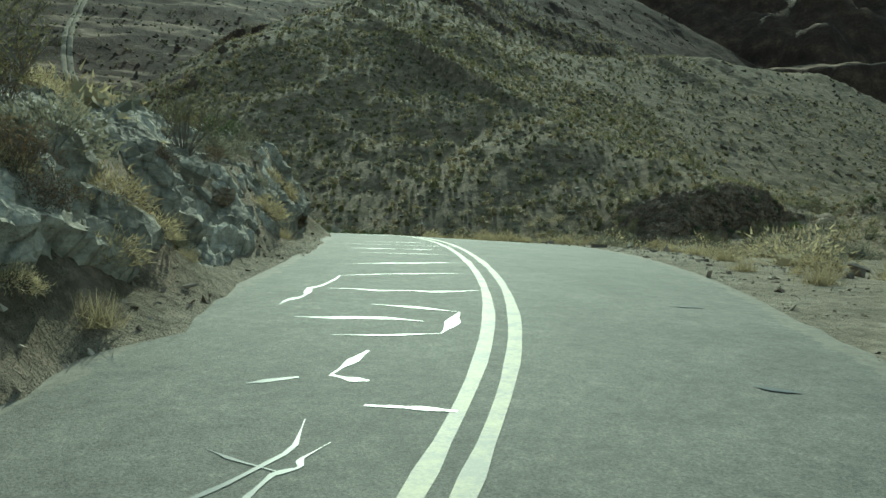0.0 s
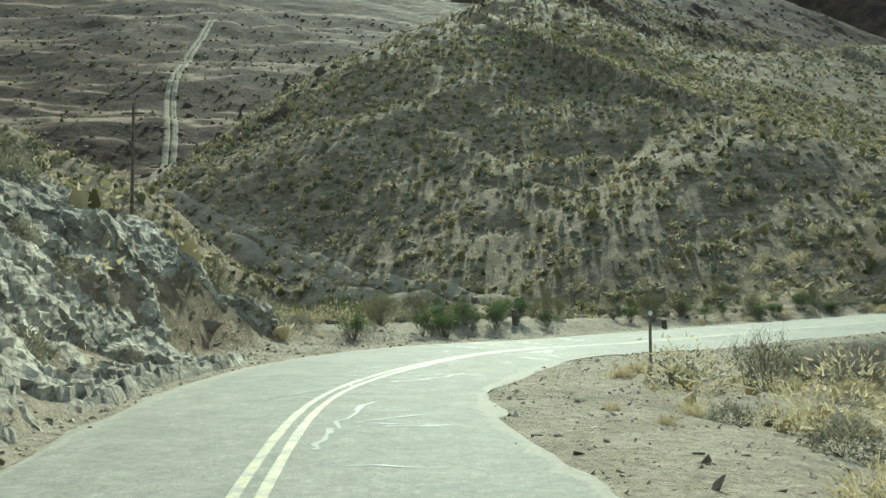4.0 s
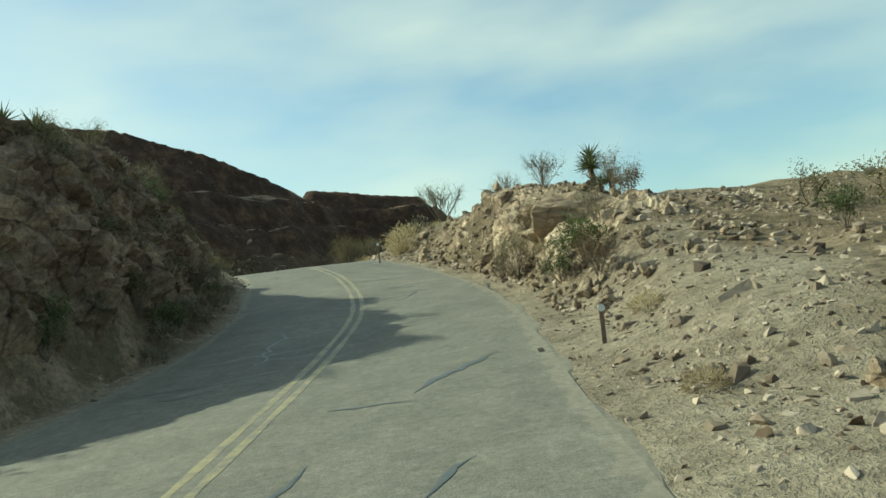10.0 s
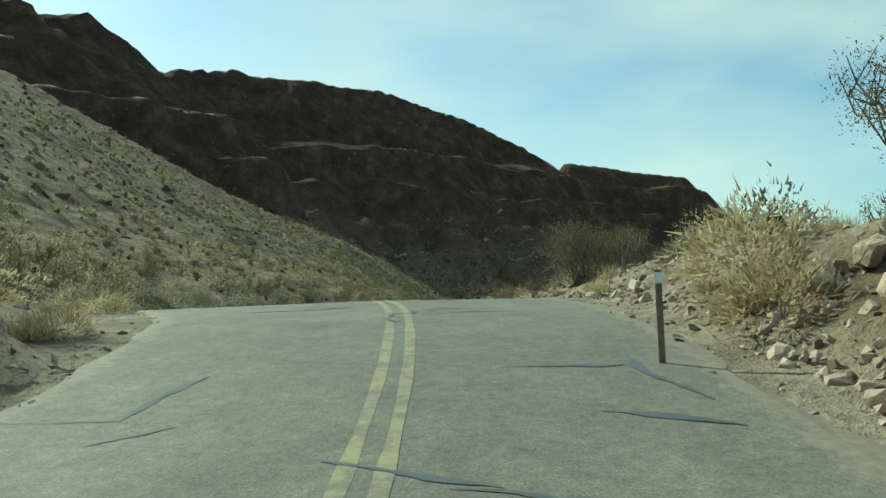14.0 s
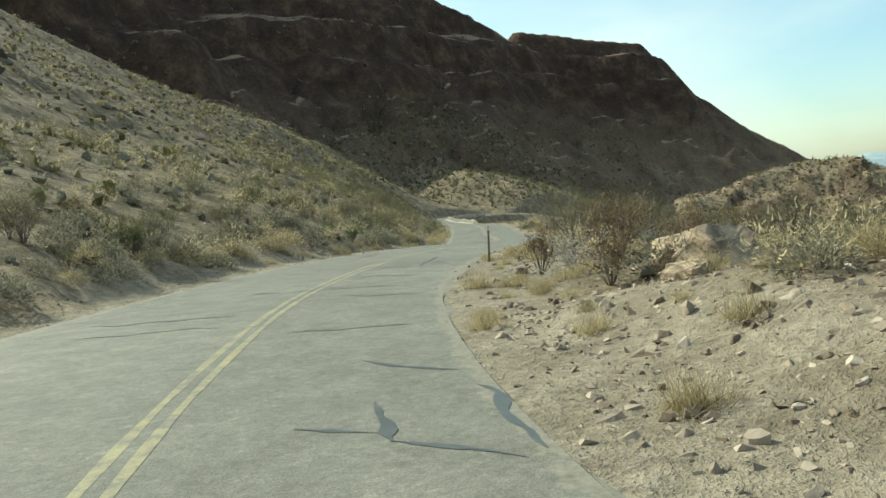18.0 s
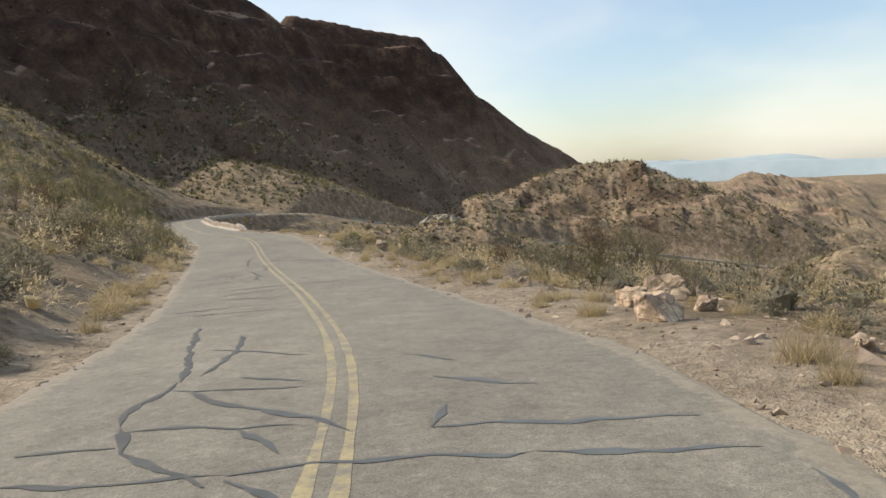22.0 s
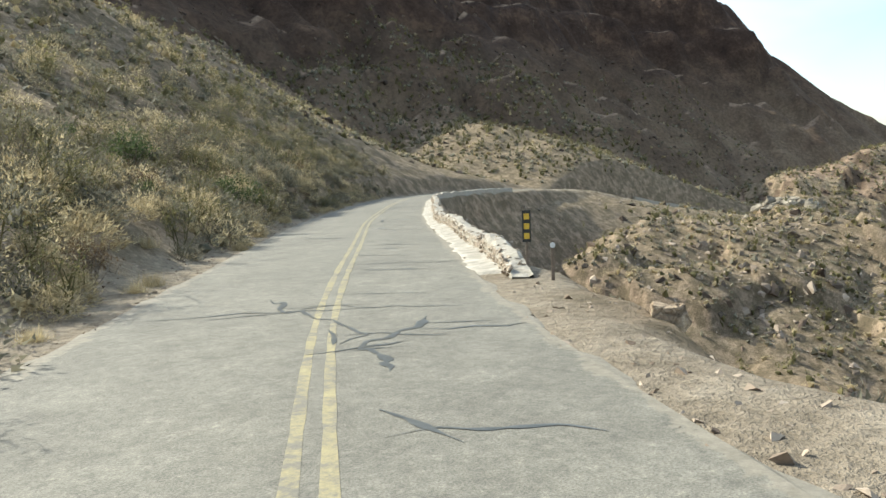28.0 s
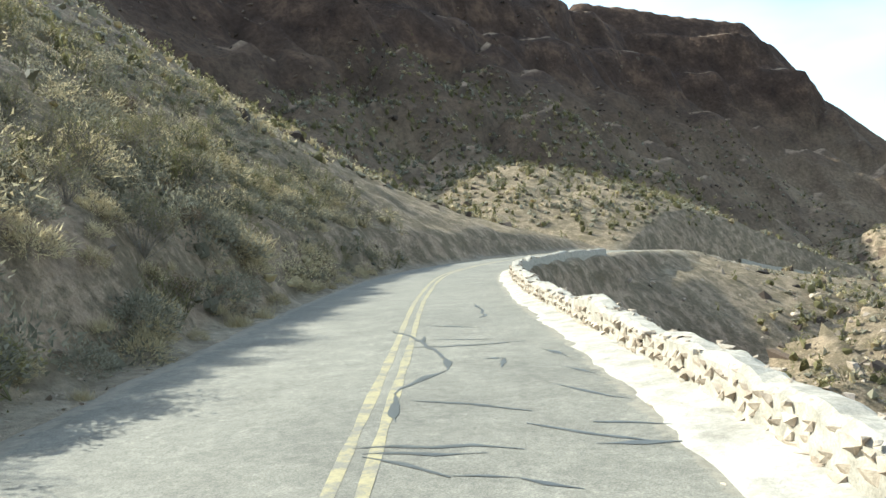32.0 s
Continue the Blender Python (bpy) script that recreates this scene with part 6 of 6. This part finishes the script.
while s < WALL_TO - 0.5:
    i = min(int((s - WALL_FROM) / 0.15), len(ws) - 1)
    heading = math.degrees(math.atan2(*(road_point(s + 0.3)[:2] - road_point(s)[:2])[::-1]))
    for level, dd in ((0.07, 0.025), (0.22, 0.04), (0.37, 0.06)):
        size = rng.uniform(0.20, 0.34)
        p = road_point(s + rng.uniform(-0.08, 0.08), -(inner[i] + dd))
        z = p[2] - 0.06 + min(level, tall[i] * 0.98) + rng.normal() * 0.02
        m = Matrix.LocRotScale((p[0], p[1], z), Euler((rng.normal() * 0.06, rng.normal() * 0.07, radians(heading) + rng.normal() * 0.06)), (size, size * rng.uniform(0.7, 1.1), size * rng.uniform(0.6, 0.95)))
        if count < 300:
            part("stone", stone_shapes[int(rng.integers(8))], None, wall, m=m)
            count += 1
        else:
            v, f = stone_arrays[int(rng.integers(4))]
            rest_v.append(np.einsum("ij,nj->ni", np.array(m.to_3x3()), v) + np.array(m.translation))
            rest_f.append(f + rest_n)
            rest_n += len(v)
    s += rng.uniform(0.20, 0.30)
cap_s = np.concatenate([rng.uniform(WALL_FROM + 0.6, WALL_FROM + 55, 520), rng.uniform(WALL_FROM + 55, WALL_TO - 0.5, 300)])
for s in cap_s:
    i = min(int((s - WALL_FROM) / 0.15), len(ws) - 1)
    size = rng.uniform(0.08, 0.24)
    p = road_point(s, -(inner[i] + rng.uniform(0.04, 0.48)))
    m = Matrix.LocRotScale((p[0], p[1], p[2] - 0.09 + tall[i] + rng.normal() * 0.02), Euler(rng.normal(size=3) * (0.2, 0.2, 3)), (size, size, size * 0.55))
    v, f = stone_arrays[int(rng.integers(4))]
    rest_v.append(np.einsum("ij,nj->ni", np.array(m.to_3x3()), v) + np.array(m.translation))
    rest_f.append(f + rest_n)
    rest_n += len(v)
tagged(part("far_stones", mesh_from("far_stones", np.concatenate(rest_v), np.concatenate(rest_f), WALL_STONE), None, wall), kind="stuff")

apron = []
for u in (-0.06, 0.0, 0.35, 0.7, 1.0):
    edge = half(ws, False) - 0.12 + 0.10 * fbm(ws, ws * 0 + 5, 1.7, 4, 74) + 0.07 * vnoise(ws / 0.31, ws * 0 + 3, 76)
    p = road_point(ws, -(edge + (inner + 0.03 - edge) * u))
    p[:, 2] += 0.06 * u - 0.35 * np.clip(1 - (ws - WALL_FROM) / 1.2, 0, 1) + 0.03 * fbm(ws, ws * 0 + 9 * u, 0.7, 2, 75) * u
    if u < 0:
        p[:, 2] -= 0.10
    apron.append(p)
part("apron", mesh_from("wall_apron", np.stack(apron, 1).reshape(-1, 3), grid_faces(len(ws), 5), FINES, True), None, wall, "strip of pale dusty gravel at its foot")

far_wall = tagged(new("stone_wall"), "pale stone parapet along the road across the valley", "stone wall")
fs = np.arange(*(float(road_coords(np.array([gx]), np.array([gy]))[0][0]) for gx, gy in ((336.0, 194.0), (455.0, 12.0))), 1.0)
far_top = 0.75 + 0.15 * fbm(fs, fs * 0, 5, 3, 77)
sections = []
for dd, hh in ((0.0, -0.4), (0.04, 1.0), (0.46, 1.0), (0.5, -2.4)):
    p = road_point(fs, -(half(fs, False) + 0.5 + dd))
    p[:, 2] += np.where(hh > 0, hh * far_top, hh)
    sections.append(p)
part("core", mesh_from("far_wall_core", np.stack(sections, 1).reshape(-1, 3), grid_faces(len(fs), 4), MORTAR, False), None, far_wall)

# ---- crack seal on the carriageway ----
crack_rng = np.random.default_rng(23)


def wander(n, amp):
    """Jerky sideways drift that starts and ends at nothing."""
    knots = max(3, n // 3)
    w = np.cumsum(crack_rng.normal(size=knots)) * amp / math.sqrt(knots)
    w -= np.linspace(w[0], w[-1], knots)
    w += crack_rng.normal(size=knots) * amp * 0.10
    return np.interp(np.linspace(0, knots - 1, n), np.arange(knots), w)


def seal(s0, d0, s1, d1, width, bend=0.30):
    n = max(8, int(math.hypot(s1 - s0, d1 - d0) / 0.08))
    u = np.linspace(0, 1, n)
    s = s0 + (s1 - s0) * u + wander(n, bend)
    d = d0 + (d1 - d0) * u + wander(n, bend * 0.6)
    k = crack_rng.uniform(0, 999)
    w = width * (0.6 + 1.5 * np.abs(fbm(u * n * 0.08, u * 0 + k, 0.45, 3, 81))) * np.clip(np.minimum(u, 1 - u) * n * 0.2, 0.2, 1)
    v, f = strip(s, d, w, 0.0055)
    part("tar_seal", mesh_from("tar_seal", v, f, TAR), None, road)


def branching(s, d, length, width):
    """A wandering lengthwise seal with short side arms."""
    e = d + crack_rng.normal() * 0.5
    seal(s, d, s + length, e, width * 1.0, 0.7)
    for _ in range(int(crack_rng.integers(2, 5))):
        u = crack_rng.uniform(0.1, 0.9)
        seal(s + length * u, d + (e - d) * u, s + length * u + crack_rng.normal() * 0.3, d + (e - d) * u + crack_rng.choice([-1, 1]) * crack_rng.uniform(0.5, 1.6), width * 0.8, 0.2)


# seals that stand out: from distance along the road and offset left of its middle, to the same
SEALS_BEND_START = [(20.9, 2.2, 23.3, 1.9), (23.3, 1.9, 23.8, 0.2), (22.1, 1.9, 22.3, 0.1), (20.3, 1.9, 20.3, 0.7), (19.6, 1.4, 19.8, 0.5), (19.8, 0.5, 20.8, 0.4), (20.8, 0.4, 21.1, 1.3), (24.8, 2.0, 25.3, 0.2),
                    (18.4, 1.1, 19.1, 1.0), (18.4, 1.1, 18.3, 0.8), (17.8, 0.7, 17.8, 0.1), (18.1, 1.6, 18.3, 1.3), (21.8, -1.8, 21.8, -2.2), (18.8, -1.8, 18.7, -2.1), (29.3, 2.6, 29.3, -0.1), (26.8, 1.9, 26.8, 0.3),
                    (27.9, 2.1, 28.0, 0.2), (30.4, 2.0, 30.5, 0.1)]
SEALS_BEND = [(68.1, 3.2, 68.0, 1.4), (72.9, 4.2, 71.5, 0.2), (75.1, 4.6, 73.6, -0.7), (73.7, 2.6, 72.7, 0.7), (77.6, 4.1, 75.5, 0.7), (80.3, 4.4, 79.2, 1.5), (69.9, 1.9, 68.9, 1.1), (69.0, -0.4, 68.9, -1.0),
              (68.0, -1.4, 67.4, -2.7), (69.8, -1.0, 73.5, -1.0), (70.2, -1.5, 68.6, -2.5), (71.2, -0.4, 69.8, -2.7), (65.8, 3.5, 66.2, 2.2), (65.8, -1.6, 65.9, -2.0), (72.0, -0.9, 70.4, -1.4), (75.1, 4.6, 76.4, 3.6)]
SEALS_CLIMB = [(95.2, -1.3, 97.2, -1.1), (97.2, -1.1, 98.5, -0.7), (98.5, -0.7, 100.0, -0.9), (100.0, -0.9, 99.4, -1.4), (100.0, -0.9, 104.3, -1.0), (95.8, -1.3, 94.8, -2.9), (94.8, -2.9, 95.5, -2.9), (96.1, -3.0, 95.4, -3.1),
               (102.9, -2.1, 103.9, -2.5), (97.6, -1.9, 97.3, -2.2), (98.8, 1.4, 101.2, 1.3), (101.2, 1.3, 102.8, 0.9), (106.6, -0.8, 106.5, -1.9), (107.0, -1.8, 109.2, -2.9)]
SEALS_CREST = [(121.4, -0.5, 120.8, -1.9), (120.3, -0.6, 119.8, -0.8), (119.8, -1.1, 119.8, -1.6), (118.3, -1.0, 118.3, -1.3), (118.3, -1.3, 119.8, -1.8), (116.9, -0.3, 116.8, -1.2), (119.5, -3.5, 117.7, -3.4), (124.3, 0.6, 124.2, -0.4),
               (124.2, -0.4, 123.5, -2.3), (126.1, -0.5, 125.4, -0.8), (125.8, -0.9, 125.3, -2.1), (128.3, 0.3, 127.8, -0.8), (127.8, -0.5, 126.8, -2.9), (129.5, 3.0, 129.4, 2.0), (129.4, 2.0, 130.8, 1.7), (128.8, 2.0, 129.2, 1.5),
               (130.8, -1.0, 130.8, -2.2), (129.3, -1.6, 128.9, -2.5), (131.3, -2.2, 129.5, -2.5)]
SEALS_DESCENT = [(160.7, -2.0, 159.2, -2.1), (159.2, -2.1, 158.4, -3.0), (161.1, -3.1, 158.6, -3.2), (163.1, -1.9, 162.0, -3.0), (159.9, -1.3, 159.5, -2.0), (182.8, -1.5, 180.6, -1.7), (180.6, -1.7, 178.5, -1.8), (179.8, -1.7, 179.3, -2.7),
                 (181.0, -1.7, 181.3, -1.2), (178.9, -0.3, 178.6, -1.6)]
SEALS_NET = [(196.5, 2.8, 195.8, 0.9), (199.2, 2.4, 199.0, 0.7), (199.0, 0.7, 199.1, -1.5), (199.1, -1.5, 198.9, -3.1), (197.5, 0.3, 198.2, 0.1), (198.2, 0.1, 198.9, 0.7), (196.4, 0.5, 196.6, 0.1), (196.6, 0.1, 196.0, -1.1),
             (197.7, -1.0, 196.9, -1.8), (196.9, -1.8, 196.6, -3.1), (195.2, -1.6, 194.6, -1.7), (202.6, 1.7, 200.1, -0.1), (200.5, 0.9, 199.5, 0.4), (203.5, 1.7, 207.7, 1.5), (206.0, 1.8, 204.5, 0.4), (202.5, 0.4, 203.2, 1.2),
             (202.2, -1.0, 201.5, -2.0), (198.4, -3.2, 195.2, -3.0)]
SEALS_STRAIGHT = [(227.3, 0.7, 228.4, 0.8), (228.4, 0.8, 232.4, 0.3), (227.3, 0.7, 226.4, 0.1), (226.4, 0.1, 224.3, 0.3), (226.4, 0.1, 226.0, -0.4), (229.6, 0.1, 227.1, -3.2), (232.2, 0.2, 230.6, -1.8), (230.9, -0.9, 229.6, -0.5),
                  (224.9, 1.2, 224.8, 0.6), (224.4, -2.6, 224.1, -3.0), (230.0, -0.1, 229.3, -0.9), (229.3, -0.9, 228.6, -0.9), (229.1, -1.0, 229.2, -1.9)]
SEALS_WALL = [(283.9, 0.1, 283.8, -0.6), (283.8, -0.6, 284.9, -0.9), (284.9, -0.9, 284.9, -1.6), (284.1, -0.7, 282.7, -1.2), (282.7, -1.2, 282.4, -1.9), (282.4, -1.9, 282.9, -2.6), (282.6, -1.3, 282.0, -1.1), (286.4, 0.4, 285.8, -1.8),
              (289.4, -0.1, 288.1, -2.6), (289.2, -0.6, 291.6, -0.6), (292.6, -0.6, 291.0, -2.0), (315.9, -0.3, 312.1, -0.7), (312.1, -0.7, 310.5, -0.1), (310.5, -0.1, 309.1, -0.2), (308.2, 0.1, 308.0, -1.3), (308.9, -1.4, 308.0, -2.5),
              (310.9, -1.9, 309.9, -2.6)]
SEALS_LEFT_NET = [(209.7, 2.3, 203.2, 1.9), (203.2, 1.9, 200.9, 2.0), (200.9, 2.0, 199.9, 1.7), (200.7, 1.9, 200.4, 0.3), (202.7, 1.9, 202.2, 0.4), (200.1, 2.6, 200.1, 1.8), (199.9, 1.7, 198.8, 0.8), (200.0, -0.8, 199.8, -3.0),
                  (200.0, -0.8, 200.8, -1.0), (203.9, -0.8, 203.1, -1.4), (239.4, 0.9, 238.8, -0.1), (238.3, -0.9, 238.0, -2.3), (237.8, -2.2, 236.5, -2.6), (240.7, -1.2, 239.7, -1.2), (239.7, -1.2, 238.9, -1.2), (238.2, -0.2, 237.5, -0.3),
                  (237.5, 0.1, 237.3, -0.6), (241.2, -0.7, 240.8, -1.3), (242.9, 1.1, 241.7, -0.2)]
SEALS_BERM = [(272.4, 0.1, 271.8, -1.8), (269.9, -0.1, 270.1, -2.6), (268.8, -0.2, 268.4, -1.9), (275.8, -0.5, 275.4, -1.7), (274.2, -0.6, 273.8, -1.3), (152.1, -1.6, 152.5, -2.4), (152.5, -2.4, 154.4, -1.9), (154.4, -1.9, 155.1, -2.3),
              (152.5, -2.5, 151.9, -3.4), (150.5, -3.0, 150.6, -3.4), (149.0, -2.6, 149.0, -3.1), (152.9, -3.0, 152.9, -3.5)]
SEALS_LAST = [(314.4, -0.1, 314.9, -2.0), (310.1, -0.3, 309.4, -1.5), (308.1, -1.9, 308.1, -2.6), (307.9, -0.0, 307.3, -0.7), (307.3, -0.7, 307.2, -1.2), (307.2, -1.2, 306.9, -1.6), (307.9, -1.0, 308.0, 0.0), (323.0, -1.5, 319.0, -1.4),
              (317.7, -0.4, 317.1, -1.4), (313.0, -1.2, 313.0, -1.5), (313.0, -1.5, 312.2, -1.4), (315.4, -0.5, 315.2, -1.5), (308.9, -2.0, 308.7, -2.7), (313.9, -2.1, 313.0, -2.4), (317.0, 0.3, 314.9, -0.4), (312.1, -2.2, 311.5, -2.5)]
placed = SEALS_LAST + SEALS_LEFT_NET + SEALS_BERM + SEALS_BEND_START + SEALS_BEND + SEALS_CLIMB + SEALS_CREST + SEALS_DESCENT + SEALS_NET + SEALS_STRAIGHT + SEALS_WALL
for s0, d0, s1, d1 in placed:
    reach = math.hypot(s1 - s0, d1 - d0)
    seal(s0, d0, s1, d1, crack_rng.uniform(0.05, 0.085) * (1.35 if reach < 0.9 else 1.0), min(0.22, 0.10 * reach))
taken = np.array([q[0] for q in placed])

t = -0.5
while t < 33.5:
    s = at_sec(t) if t < 32 else at_sec(32) + (t - 32) * 11
    hl, hr = float(half(s, True)) - 0.3, float(half(s, False)) - 0.3
    if np.abs(taken - s).min() < 2.2:
        t += 0.1
        continue
    kind = crack_rng.uniform()
    wide = crack_rng.uniform(0.03, 0.07)
    if kind < 0.14:
        seal(s, -hr * crack_rng.uniform(0.5, 1), s + crack_rng.normal() * 0.3, hl * crack_rng.uniform(0.2, 1), wide)
    elif kind < 0.42:
        seal(s, -hr * crack_rng.uniform(0.55, 1), s + crack_rng.normal() * 0.4, -0.15 - crack_rng.uniform(0, 0.8), wide)
    elif kind < 0.68:
        seal(s, 0.1 + crack_rng.uniform(0, 0.8), s + crack_rng.normal() * 0.4, hl * crack_rng.uniform(0.5, 1), wide)
    else:
        branching(s, crack_rng.uniform(-hr * 0.7, hl * 0.7), crack_rng.uniform(1.5, 4.5), wide)
    if crack_rng.uniform() < 0.18:
        d0 = crack_rng.uniform(-hr * 0.8, hl * 0.8)
        seal(s, d0, s + crack_rng.uniform(0.5, 1.1), d0 + crack_rng.normal() * 0.3, wide * 1.5, 0.30)
    t += crack_rng.uniform(0.10, 0.24)
